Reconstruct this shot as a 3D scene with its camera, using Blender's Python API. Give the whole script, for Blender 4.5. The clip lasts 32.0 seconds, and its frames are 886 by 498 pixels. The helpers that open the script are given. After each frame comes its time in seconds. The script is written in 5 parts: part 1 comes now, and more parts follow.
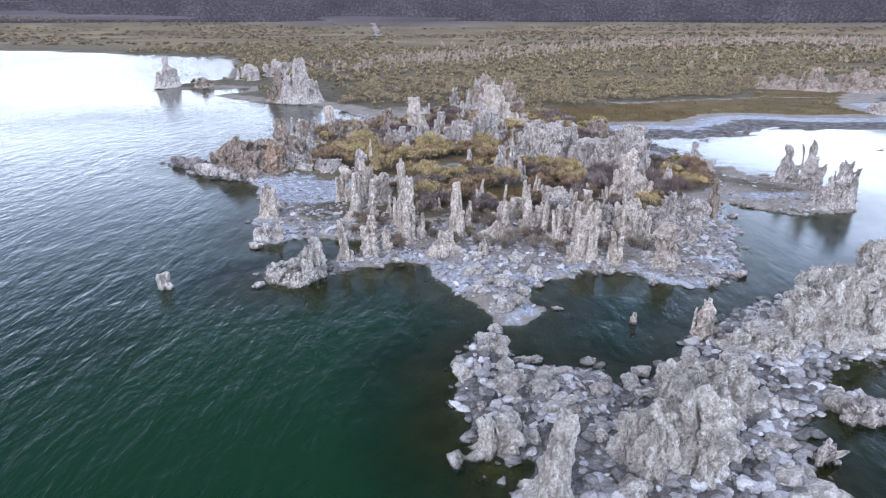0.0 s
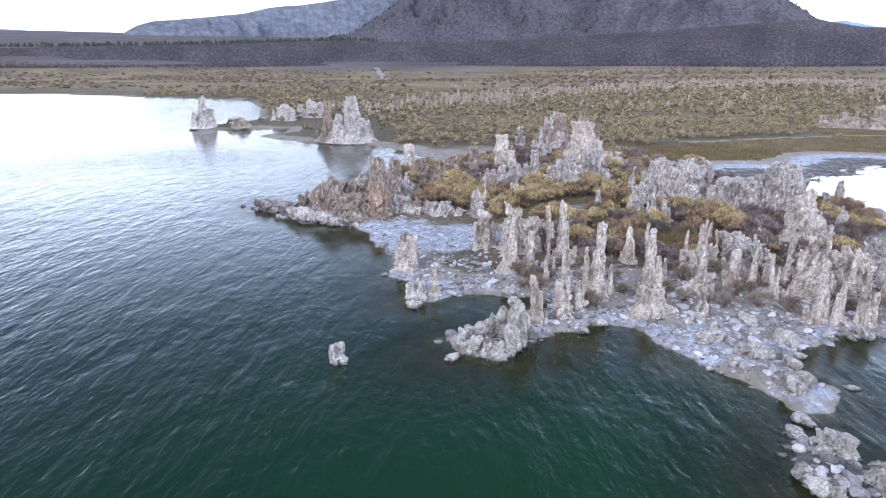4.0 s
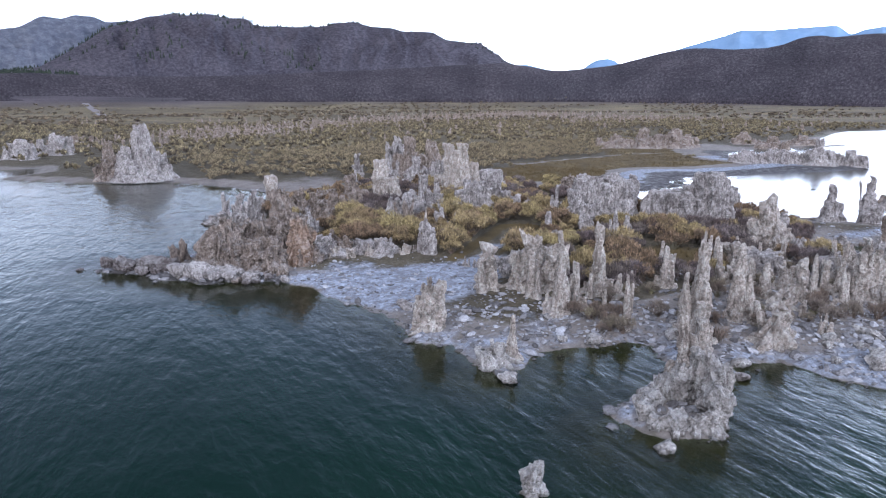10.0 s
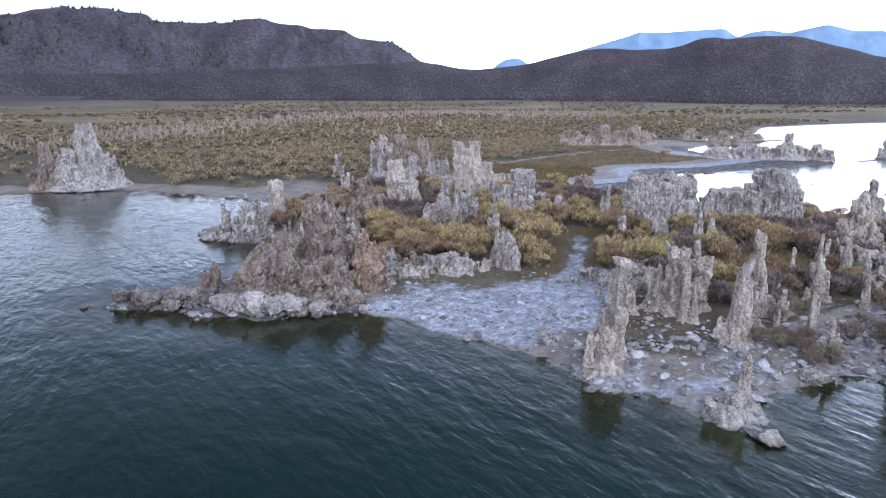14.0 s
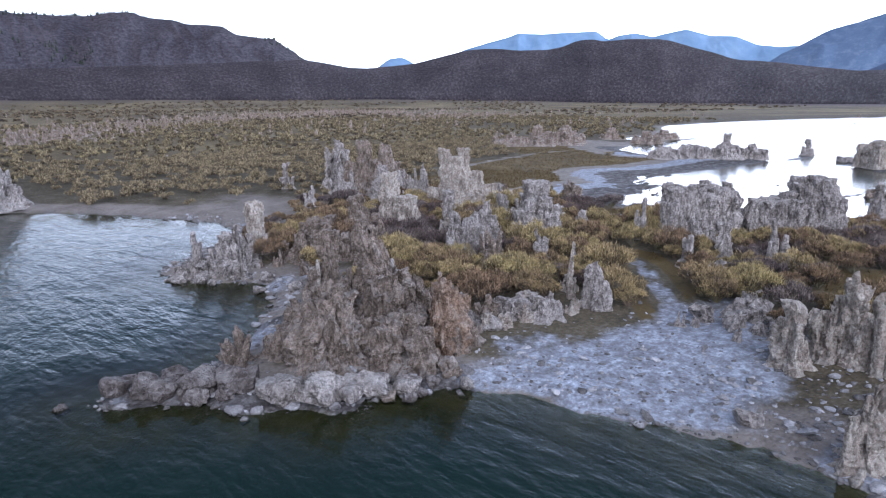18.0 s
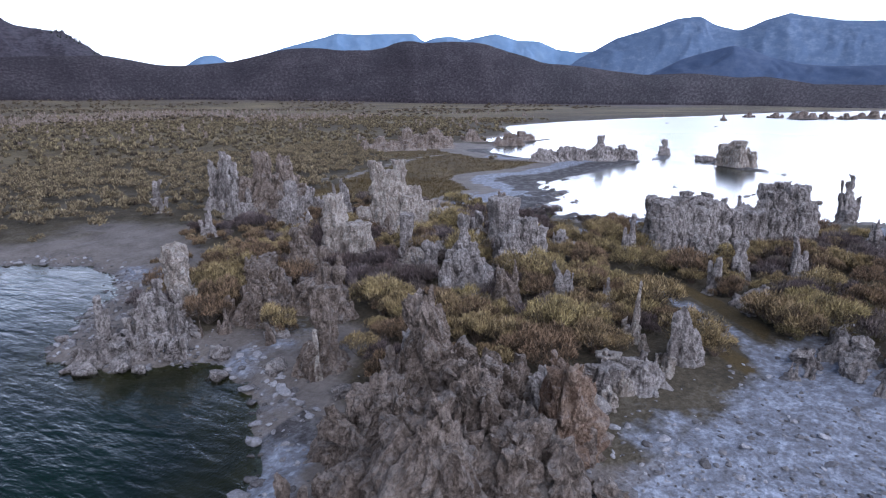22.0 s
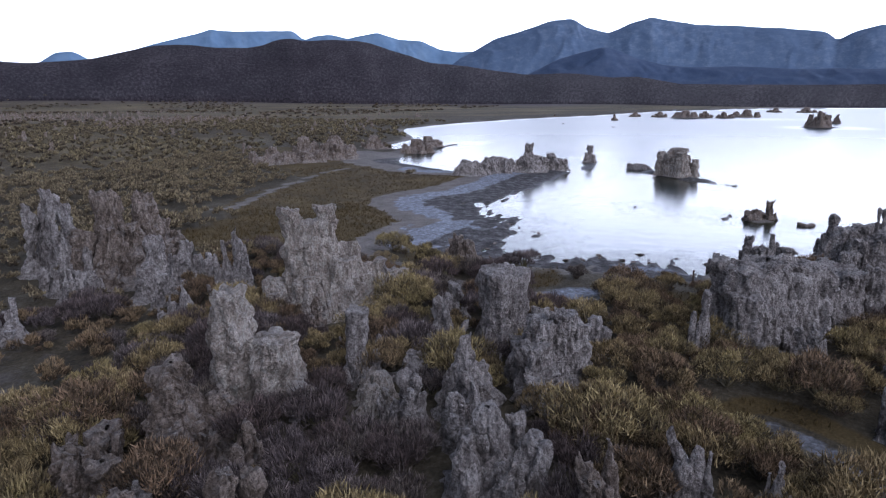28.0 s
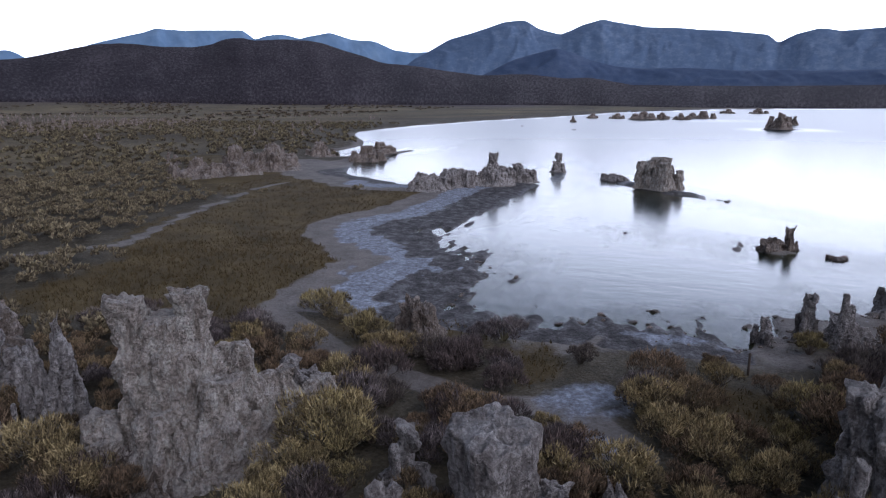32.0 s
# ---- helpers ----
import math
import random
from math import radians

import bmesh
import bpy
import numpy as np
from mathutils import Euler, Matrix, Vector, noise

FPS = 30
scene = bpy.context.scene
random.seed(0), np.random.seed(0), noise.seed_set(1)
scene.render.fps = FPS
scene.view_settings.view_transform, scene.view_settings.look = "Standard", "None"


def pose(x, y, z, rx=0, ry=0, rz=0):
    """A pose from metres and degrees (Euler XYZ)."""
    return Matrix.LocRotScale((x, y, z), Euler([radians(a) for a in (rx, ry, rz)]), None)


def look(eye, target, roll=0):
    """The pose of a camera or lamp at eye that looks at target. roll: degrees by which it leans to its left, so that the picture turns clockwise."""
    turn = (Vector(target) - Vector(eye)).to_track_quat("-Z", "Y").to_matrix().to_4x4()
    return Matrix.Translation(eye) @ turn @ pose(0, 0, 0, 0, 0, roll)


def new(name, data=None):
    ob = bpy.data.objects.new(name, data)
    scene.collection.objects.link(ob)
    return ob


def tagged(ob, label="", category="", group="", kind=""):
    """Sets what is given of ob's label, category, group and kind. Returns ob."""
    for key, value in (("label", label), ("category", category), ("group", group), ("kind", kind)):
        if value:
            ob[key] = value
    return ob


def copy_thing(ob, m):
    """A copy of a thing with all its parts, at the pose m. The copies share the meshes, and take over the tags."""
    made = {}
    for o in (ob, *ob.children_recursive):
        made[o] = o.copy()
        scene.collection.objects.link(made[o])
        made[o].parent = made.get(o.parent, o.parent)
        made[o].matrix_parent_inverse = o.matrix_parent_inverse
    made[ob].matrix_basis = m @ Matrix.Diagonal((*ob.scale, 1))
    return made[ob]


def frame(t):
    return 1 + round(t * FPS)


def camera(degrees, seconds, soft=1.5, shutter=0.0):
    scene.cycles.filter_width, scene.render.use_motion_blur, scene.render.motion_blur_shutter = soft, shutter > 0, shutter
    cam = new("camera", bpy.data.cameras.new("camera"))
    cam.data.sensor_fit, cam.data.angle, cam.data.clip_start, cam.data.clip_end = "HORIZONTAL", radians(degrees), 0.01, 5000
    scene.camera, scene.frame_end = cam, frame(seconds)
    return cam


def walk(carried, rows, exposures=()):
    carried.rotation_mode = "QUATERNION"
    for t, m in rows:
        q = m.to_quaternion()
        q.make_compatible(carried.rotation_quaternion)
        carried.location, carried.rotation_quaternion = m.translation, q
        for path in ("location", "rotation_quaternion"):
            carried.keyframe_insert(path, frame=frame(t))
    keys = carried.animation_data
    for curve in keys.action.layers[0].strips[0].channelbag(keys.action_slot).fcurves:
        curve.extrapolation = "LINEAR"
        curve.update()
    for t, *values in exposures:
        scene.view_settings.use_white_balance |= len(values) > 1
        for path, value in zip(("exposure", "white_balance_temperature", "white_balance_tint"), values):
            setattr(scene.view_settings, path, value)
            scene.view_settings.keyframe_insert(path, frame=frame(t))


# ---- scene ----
cam = camera(69.2, 32.0, soft=1.2)
METRES, EYE, TILT, LEAN, TURN = 80.0, 11.41, -19.7, 0.0, 0.0
ROWS = [
    (0.0, 0.0, 0.0, 0.0, 0.0, 0.0, -0.0),
    (0.5, -0.0133, 0.0078, 0.0009, -0.17, -0.01, 0.09),
    (1.0, -0.0258, 0.0153, 0.0015, -0.52, -0.02, 0.21),
    (1.5, -0.0393, 0.0239, 0.0019, -0.51, -0.56, 0.22),
    (2.0, -0.0531, 0.0327, 0.0027, -0.47, -1.76, 0.25),
    (2.5, -0.0673, 0.0415, 0.004, -0.44, -2.34, 0.27),
    (3.0, -0.0819, 0.0506, 0.006, -0.42, -1.84, 0.29),
    (3.5, -0.0966, 0.0596, 0.0082, -0.39, 0.55, 0.26),
    (4.0, -0.1111, 0.0692, 0.0099, -0.47, 3.7, 0.27),
    (4.5, -0.1254, 0.079, 0.0105, -1.19, 6.34, 0.46),
    (6.5, -0.1783, 0.119, 0.0158, -7.0, 6.74, 2.55),
    (7.0, -0.1898, 0.1292, 0.0178, -10.3, 6.53, 3.66),
    (7.5, -0.2005, 0.1395, 0.0205, -13.22, 6.3, 4.65),
    (8.0, -0.2102, 0.1503, 0.0232, -15.94, 6.04, 5.61),
    (8.5, -0.2194, 0.1615, 0.0256, -17.93, 5.82, 6.27),
    (9.0, -0.228, 0.1729, 0.0281, -19.75, 5.6, 6.9),
    (9.5, -0.2366, 0.1847, 0.0306, -21.45, 5.39, 7.48),
    (10.0, -0.2449, 0.1967, 0.0333, -22.91, 5.19, 7.97),
    (10.5, -0.253, 0.209, 0.0361, -24.26, 4.99, 8.4),
    (11.0, -0.2609, 0.2215, 0.0391, -25.27, 4.82, 8.75),
    (11.5, -0.2687, 0.2342, 0.0423, -26.07, 4.68, 9.02),
    (12.0, -0.2763, 0.2469, 0.0463, -26.28, 4.64, 9.11),
    (12.5, -0.2839, 0.2596, 0.0506, -26.45, 4.6, 9.21),
    (13.0, -0.2916, 0.2723, 0.0549, -26.64, 4.57, 9.29),
    (13.5, -0.299, 0.285, 0.0595, -27.5, 4.42, 9.55),
    (14.0, -0.3051, 0.2979, 0.0645, -30.32, 3.91, 10.39),
    (14.5, -0.3103, 0.3114, 0.0696, -33.95, 3.22, 11.43),
    (16.5, -0.3255, 0.3664, 0.0912, -37.73, 2.37, 12.53),
    (17.0, -0.3282, 0.3807, 0.0964, -38.53, 2.19, 12.74),
    (17.5, -0.3306, 0.3951, 0.1017, -39.32, 2.04, 12.96),
    (18.0, -0.3327, 0.4097, 0.1072, -40.08, 1.84, 13.18),
    (18.5, -0.3346, 0.4244, 0.113, -40.85, 1.67, 13.41),
    (19.0, -0.3363, 0.4393, 0.1185, -41.68, 1.47, 13.6),
    (19.5, -0.3372, 0.454, 0.124, -43.99, 0.94, 14.17),
    (20.0, -0.3374, 0.4686, 0.1297, -47.18, 0.12, 14.86),
    (20.5, -0.3367, 0.4831, 0.1353, -50.16, -0.67, 15.48),
    (21.0, -0.3353, 0.4974, 0.1409, -52.15, -1.2, 15.88),
    (21.5, -0.3332, 0.5117, 0.1463, -53.99, -1.7, 16.26),
    (22.0, -0.3304, 0.526, 0.1519, -55.7, -2.17, 16.55),
    (22.5, -0.3267, 0.54, 0.1574, -57.02, -2.56, 16.79),
    (23.0, -0.3213, 0.5533, 0.1623, -58.15, -2.89, 16.99),
    (23.5, -0.3141, 0.5653, 0.1668, -59.28, -3.24, 17.19),
    (24.0, -0.3054, 0.5761, 0.1712, -60.5, -3.62, 17.38),
    (24.5, -0.2953, 0.5857, 0.1753, -62.27, -4.17, 17.65),
    (25.0, -0.2841, 0.5943, 0.1789, -64.01, -4.7, 17.89),
    (25.5, -0.2723, 0.6021, 0.1824, -64.71, -4.92, 17.99),
    (27.5, -0.2194, 0.6282, 0.1952, -66.0, -5.32, 18.34),
    (28.0, -0.205, 0.6344, 0.1983, -66.09, -5.36, 18.36),
    (28.5, -0.1903, 0.6402, 0.2012, -66.18, -5.38, 18.39),
    (29.0, -0.1755, 0.6459, 0.2039, -66.34, -5.42, 18.41),
    (29.5, -0.1605, 0.6516, 0.2065, -66.6, -5.5, 18.44),
    (30.0, -0.1453, 0.657, 0.2088, -67.34, -5.72, 18.52),
    (30.5, -0.1299, 0.6621, 0.2111, -68.0, -5.92, 18.6),
    (31.0, -0.1144, 0.6671, 0.2132, -68.64, -6.12, 18.68),
    (31.5, -0.0988, 0.6718, 0.2151, -69.4, -6.36, 18.77),
    (32.0, -0.0832, 0.6762, 0.2169, -70.19, -6.61, 18.86),
]
walk(cam, [(t, pose(0, 0, EYE, TILT, LEAN, TURN) @ pose(METRES * x, METRES * y, METRES * z, 90 + pitch, roll, yaw)) for t, x, y, z, yaw, pitch, roll in ROWS],
     [(0.0, 0.98, 5850, 13), (4.0, 1.12, 5850, 13), (9.0, 0.6, 5750, 14), (14.0, 0.7, 5750, 14), (19.0, 0.37, 5750, 15), (24.0, -0.12, 5650, 17), (32.0, -0.7, 5800, 17)])

# ---- light ----
world = bpy.data.worlds.new("world")
scene.world = world
world.use_nodes = True
wn = world.node_tree
sky = wn.nodes.new("ShaderNodeTexSky")
sky.sky_type = "NISHITA"
sky.sun_disc = False
sky.sun_elevation = radians(38)
sky.sun_rotation = radians(195)
sky.air_density, sky.dust_density, sky.ozone_density = 1.0, 2.5, 2.0
veil = wn.nodes.new("ShaderNodeMix")  # a thin, even cloud veil over the whole sky
veil.data_type = "RGBA"
veil.inputs[0].default_value = 0.88
way = wn.nodes.new("ShaderNodeTexCoord")
part_z = wn.nodes.new("ShaderNodeSeparateXYZ")
haze = wn.nodes.new("ShaderNodeValToRGB")
wn.links.new(way.outputs["Generated"], part_z.inputs[0])
e = haze.color_ramp.elements
e[0].position, e[0].color = 0.0, (1.0, 1.03, 1.1, 1)
e[1].position, e[1].color = 1.0, (0.015, 0.022, 0.038, 1)
for at, c in ((0.1, (0.78, 0.83, 0.92, 1)), (0.22, (0.37, 0.42, 0.51, 1)), (0.36, (0.115, 0.14, 0.185, 1)), (0.52, (0.04, 0.054, 0.078, 1))):
    e.new(at).color = c
lift = wn.nodes.new("ShaderNodeVectorMath")
lift.operation = "SCALE"
lift.inputs["Scale"].default_value = 27.0
wn.links.new(haze.outputs["Color"], lift.inputs[0])
# the glow of the evening side, broad and soft
glow = wn.nodes.new("ShaderNodeVectorMath")
glow.operation = "DOT_PRODUCT"
glow.inputs[1].default_value = (0.96, -0.28, 0.0)
wn.links.new(way.outputs["Generated"], glow.inputs[0])
gain = wn.nodes.new("ShaderNodeMapRange")
gain.inputs["From Min"].default_value, gain.inputs["From Max"].default_value = -0.25, 1.0
gain.inputs["To Min"].default_value, gain.inputs["To Max"].default_value = 0.42, 1.7
wn.links.new(glow.outputs["Value"], gain.inputs["Value"])
reach = wn.nodes.new("ShaderNodeMapRange")
reach.inputs["From Min"].default_value, reach.inputs["From Max"].default_value = 0.1, 1.0
reach.inputs["To Min"].default_value, reach.inputs["To Max"].default_value = 0.0, 0.12
wn.links.new(glow.outputs["Value"], reach.inputs["Value"])
height = wn.nodes.new("ShaderNodeMath")
height.operation = "SUBTRACT"
wn.links.new(part_z.outputs["Z"], height.inputs[0])
wn.links.new(reach.outputs["Result"], height.inputs[1])
wn.links.new(height.outputs[0], haze.inputs["Fac"])
warm = wn.nodes.new("ShaderNodeVectorMath")
warm.operation = "SCALE"
wn.links.new(lift.outputs[0], warm.inputs[0])
west = wn.nodes.new("ShaderNodeMapRange")  # a weaker, paler glow on the far side
west.inputs["From Min"].default_value, west.inputs["From Max"].default_value = -0.25, -0.85
west.inputs["To Min"].default_value, west.inputs["To Max"].default_value = 0.0, 0.12
wn.links.new(glow.outputs["Value"], west.inputs["Value"])
whole = wn.nodes.new("ShaderNodeMath")
wn.links.new(gain.outputs["Result"], whole.inputs[0])
wn.links.new(west.outputs["Result"], whole.inputs[1])
wn.links.new(whole.outputs[0], warm.inputs["Scale"])
wn.links.new(warm.outputs[0], veil.inputs[7])
wn.links.new(sky.outputs["Color"], veil.inputs[6])
wn.links.new(veil.outputs[2], wn.nodes["Background"].inputs["Color"])
wn.nodes["Background"].inputs["Strength"].default_value = 0.15
sun_data = bpy.data.lights.new("sun", "SUN")
sun_data.energy, sun_data.angle, sun_data.color, sun_data.specular_factor = 2.6, radians(75), (0.985, 0.975, 1.0), 1.0
sun = new("sun", sun_data)
sun.matrix_world = look((-48, -62, 60), (0, 0, 0))

# ---- numeric noise ----


def lattice(i, j, k):
    h = (i * 374761393 + j * 668265263 + k * 1274126177) & 0xFFFFFFFF
    h = ((h ^ (h >> 13)) * 1274126177) & 0xFFFFFFFF
    h = ((h ^ (h >> 15)) * 2246822519) & 0xFFFFFFFF
    return ((h ^ (h >> 16)) & 0xFFFFFF) / 8388607.5 - 1.0


def vnoise(x, y, z):
    """Smooth value noise in -1..1 for arrays."""
    x, y, z = np.broadcast_arrays(np.asarray(x, float), np.asarray(y, float), np.asarray(z, float))
    i, j, k = np.floor(x).astype(np.int64), np.floor(y).astype(np.int64), np.floor(z).astype(np.int64)
    u, v, w = x - i, y - j, z - k
    u, v, w = u * u * (3 - 2 * u), v * v * (3 - 2 * v), w * w * (3 - 2 * w)
    out = 0
    for a in (0, 1):
        for b in (0, 1):
            for c in (0, 1):
                wt = (u if a else 1 - u) * (v if b else 1 - v) * (w if c else 1 - w)
                out = out + wt * lattice(i + a, j + b, k + c)
    return out


def cells(x, y, z):
    """Distance to the nearest of scattered points, about 0..1: knobs with sharp creases between them."""
    x, y, z = np.broadcast_arrays(np.asarray(x, float), np.asarray(y, float), np.asarray(z, float))
    i, j, k = np.floor(x - 0.5).astype(np.int64), np.floor(y - 0.5).astype(np.int64), np.floor(z - 0.5).astype(np.int64)
    best = np.full(x.shape, 9.0)
    for a in (0, 1):
        for b in (0, 1):
            for c in (0, 1):
                p, q, r = i + a, j + b, k + c
                u = x - p - 0.5 - 0.4 * lattice(p, q, r)
                v = y - q - 0.5 - 0.4 * lattice(p + 57, q, r)
                w = z - r - 0.5 - 0.4 * lattice(p, q + 91, r)
                best = np.minimum(best, u * u + v * v + w * w)
    return np.minimum(np.sqrt(best), 1.1)


def fbm(x, y, z, octaves=3, gain=0.5):
    out, amp, f = 0, 1.0, 1.0
    for o in range(octaves):
        out = out + amp * vnoise(x * f + 17.3 * o, y * f - 9.1 * o, z * f + 4.7 * o)
        amp, f = amp * gain, f * 2.03
    return out


def ss(a, b, x):
    t = np.clip((x - a) / (b - a), 0, 1)
    return t * t * (3 - 2 * t)


# ---- mesh helpers ----


def mesh(name, verts, faces, mats=(), smooth=True, slots=None):
    """A mesh from an (N,3) array and an (M,k) array of faces."""
    me = bpy.data.meshes.new(name)
    verts, faces = np.asarray(verts, np.float32), np.asarray(faces, np.int32)
    n, k = faces.shape
    me.vertices.add(len(verts))
    me.vertices.foreach_set("co", verts.ravel())
    me.loops.add(n * k)
    me.loops.foreach_set("vertex_index", faces.ravel())
    me.polygons.add(n)
    me.polygons.foreach_set("loop_start", np.arange(0, n * k, k, dtype=np.int32))
    me.polygons.foreach_set("use_smooth", np.full(n, smooth, dtype=bool))
    for m in mats:
        me.materials.append(m)
    if slots is not None:
        me.polygons.foreach_set("material_index", np.asarray(slots, np.int32))
    me.update(calc_edges=True)
    return me


def attribute(me, name, values):
    at = me.attributes.new(name, "FLOAT", "POINT")
    at.data.foreach_set("value", np.asarray(values, np.float32).ravel())


def part(name, me, parent, label=""):
    ob = new(name, me)
    ob.parent = parent
    return tagged(ob, label)


def thing(name, x, y, z, label, category, group=""):
    ob = new(name)
    ob.location = (x, y, z)
    ob.empty_display_size = 0.3
    return tagged(ob, label, category, group)


# ---- materials ----


class Mat:
    """A small builder of node materials."""

    def __init__(self, name):
        self.m = bpy.data.materials.new(name)
        self.m.use_nodes = True
        self.t = self.m.node_tree
        self.p = self.t.nodes["Principled BSDF"]
        self.geo = self.t.nodes.new("ShaderNodeNewGeometry")

    def node(self, kind, **inputs):
        n = self.t.nodes.new(kind)
        for k, v in inputs.items():
            self.put(n.inputs[k.replace("_", " ")], v)
        return n

    def put(self, socket, v):
        if isinstance(v, bpy.types.NodeSocket):
            self.t.links.new(v, socket)
        else:
            socket.default_value = v

    def scaled(self, sx, sy, sz):
        n = self.t.nodes.new("ShaderNodeMapping")
        n.inputs["Scale"].default_value = (sx, sy, sz)
        self.t.links.new(self.geo.outputs["Position"], n.inputs["Vector"])
        return n.outputs["Vector"]

    def noise(self, scale, detail=4, rough=0.55, vec=None, distortion=0.0):
        n = self.node("ShaderNodeTexNoise", Scale=scale, Detail=detail, Roughness=rough, Distortion=distortion)
        self.t.links.new(vec or self.geo.outputs["Position"], n.inputs["Vector"])
        return n.outputs["Fac"]

    def voronoi(self, scale, vec=None, feature="F1"):
        n = self.node("ShaderNodeTexVoronoi", Scale=scale)
        n.feature = feature
        self.t.links.new(vec or self.geo.outputs["Position"], n.inputs["Vector"])
        return n.outputs["Distance"]

    def ramp(self, fac, *stops):
        n = self.t.nodes.new("ShaderNodeValToRGB")
        e = n.color_ramp.elements
        while len(e) < len(stops):
            e.new(0.5)
        for s, (at, c) in zip(e, stops):
            s.position, s.color = at, (*c, 1) if len(c) == 3 else c
        self.t.links.new(fac, n.inputs["Fac"])
        return n.outputs["Color"]

    def mix(self, fac, a, b, kind="MIX"):
        n = self.t.nodes.new("ShaderNodeMix")
        n.data_type, n.blend_type = "RGBA", kind
        self.put(n.inputs[0], fac)
        for s, v in ((6, a), (7, b)):
            self.put(n.inputs[s], (*v, 1) if isinstance(v, tuple) and len(v) == 3 else v)
        return n.outputs[2]

    def math(self, op, a, b=0.0, c=0.0, clamp=False):
        n = self.t.nodes.new("ShaderNodeMath")
        n.operation, n.use_clamp = op, clamp
        for s, v in zip(n.inputs, (a, b, c)):
            self.put(s, v)
        return n.outputs[0]

    def attr(self, name):
        n = self.t.nodes.new("ShaderNodeAttribute")
        n.attribute_name = name
        return n.outputs["Fac"]

    def bump(self, height, strength=0.5, distance=0.05, normal=None):
        n = self.node("ShaderNodeBump", Strength=strength, Distance=distance, Height=height)
        if normal is not None:
            self.t.links.new(normal, n.inputs["Normal"])
        return n.outputs["Normal"]

    def random(self):
        return self.t.nodes.new("ShaderNodeObjectInfo").outputs["Random"]

    def island(self):
        return self.geo.outputs["Random Per Island"]

    def done(self, color, rough=0.9, normal=None, spec=0.3):
        self.put(self.p.inputs["Base Color"], (*color, 1) if isinstance(color, tuple) else color)
        self.put(self.p.inputs["Roughness"], rough)
        self.put(self.p.inputs["Specular IOR Level"], spec)
        if normal is not None:
            self.t.links.new(normal, self.p.inputs["Normal"])
        return self.m


def tufa_material(name, dark, mid, pale, crust, pitted=0.65):
    """Porous limestone: pits, fluting, mineral stains and a pale crust on faces that look up."""
    m = Mat(name)
    big = m.noise(0.9, 5, 0.6)
    streak = m.noise(1.0, 4, 0.6, m.scaled(4.0, 4.0, 0.9))
    grain = m.noise(9.0, 8, 0.7)
    tall = m.scaled(1.0, 1.0, 0.42)
    pits = m.voronoi(7.5, tall, feature="SMOOTH_F1")
    col = m.ramp(m.math("ADD", m.math("MULTIPLY", big, 0.55), m.math("MULTIPLY", streak, 0.45)),
                 (0.34, dark), (0.5, mid), (0.66, pale))
    col = m.mix(m.ramp(grain, (0.4, (0, 0, 0)), (0.56, (1, 1, 1))), m.mix(0.7, col, dark), col)
    hollow = m.ramp(m.math("ADD", m.math("MULTIPLY", pits, 0.6), m.math("MULTIPLY", m.noise(3.4, 6, 0.7, tall), 0.5)), (0.34, (1, 1, 1)), (0.5, (0, 0, 0)))
    col = m.mix(m.math("MULTIPLY", hollow, 0.9 * pitted), col, dark)
    speck = m.ramp(m.noise(10.0, 6, 0.75), (0.38, (1, 1, 1)), (0.48, (0, 0, 0)))
    col = m.mix(m.math("MULTIPLY", speck, pitted), col, dark)
    fleck = m.ramp(m.noise(5.0, 6, 0.75, m.scaled(1.0, 1.0, 0.5)), (0.5, (0, 0, 0)), (0.6, (1, 1, 1)))
    col = m.mix(m.math("MULTIPLY", fleck, 0.4), col, tuple(min(0.8, 1.15 * v) for v in pale))
    sep = m.node("ShaderNodeSeparateXYZ", Vector=m.geo.outputs["Normal"])
    pos = m.node("ShaderNodeSeparateXYZ", Vector=m.geo.outputs["Position"])
    up = m.math("MULTIPLY", m.math("MULTIPLY", m.ramp(sep.outputs["Z"], (0.2, (0, 0, 0)), (0.85, (1, 1, 1))),
                                   m.ramp(m.noise(1.7, 6, 0.65), (0.4, (0, 0, 0)), (0.58, (1, 1, 1)))), crust)
    col = m.mix(up, col, (0.62, 0.6, 0.585))
    wet = m.ramp(m.math("ADD", pos.outputs["Z"], m.math("MULTIPLY", m.noise(3.0, 3), 0.12)), (0.06, (1, 1, 1)), (0.2, (0, 0, 0)))
    col = m.mix(m.math("MULTIPLY", wet, 0.75), col, (0.07, 0.06, 0.045))
    nrm = m.bump(m.math("ADD", m.math("ADD", m.math("MULTIPLY", grain, 2.0), m.math("MULTIPLY", m.voronoi(13.0), 0.7)), m.math("MULTIPLY", m.noise(3.6, 6, 0.7, tall), 1.3)), 1.0, 0.13)
    return m.done(col, m.math("SUBTRACT", 0.95, m.math("MULTIPLY", wet, 0.4)), nrm, 0.2)


TUFA_PALE = tufa_material("tufa_pale", (0.18, 0.147, 0.123), (0.53, 0.453, 0.392), (0.75, 0.675, 0.61), 0.35, 0.4)
TUFA_GREY = tufa_material("tufa_grey", (0.125, 0.106, 0.098), (0.43, 0.384, 0.36), (0.67, 0.617, 0.585), 0.35)
TUFA_BROWN = tufa_material("tufa_brown", (0.095, 0.072, 0.058), (0.29, 0.23, 0.187), (0.47, 0.39, 0.335), 0.3)
TUFA_WHITE = tufa_material("tufa_white", (0.2, 0.175, 0.158), (0.48, 0.44, 0.405), (0.72, 0.68, 0.645), 0.45)
TUFA_RUST = tufa_material("tufa_rust", (0.13, 0.082, 0.058), (0.35, 0.24, 0.17), (0.48, 0.37, 0.29), 0.3)

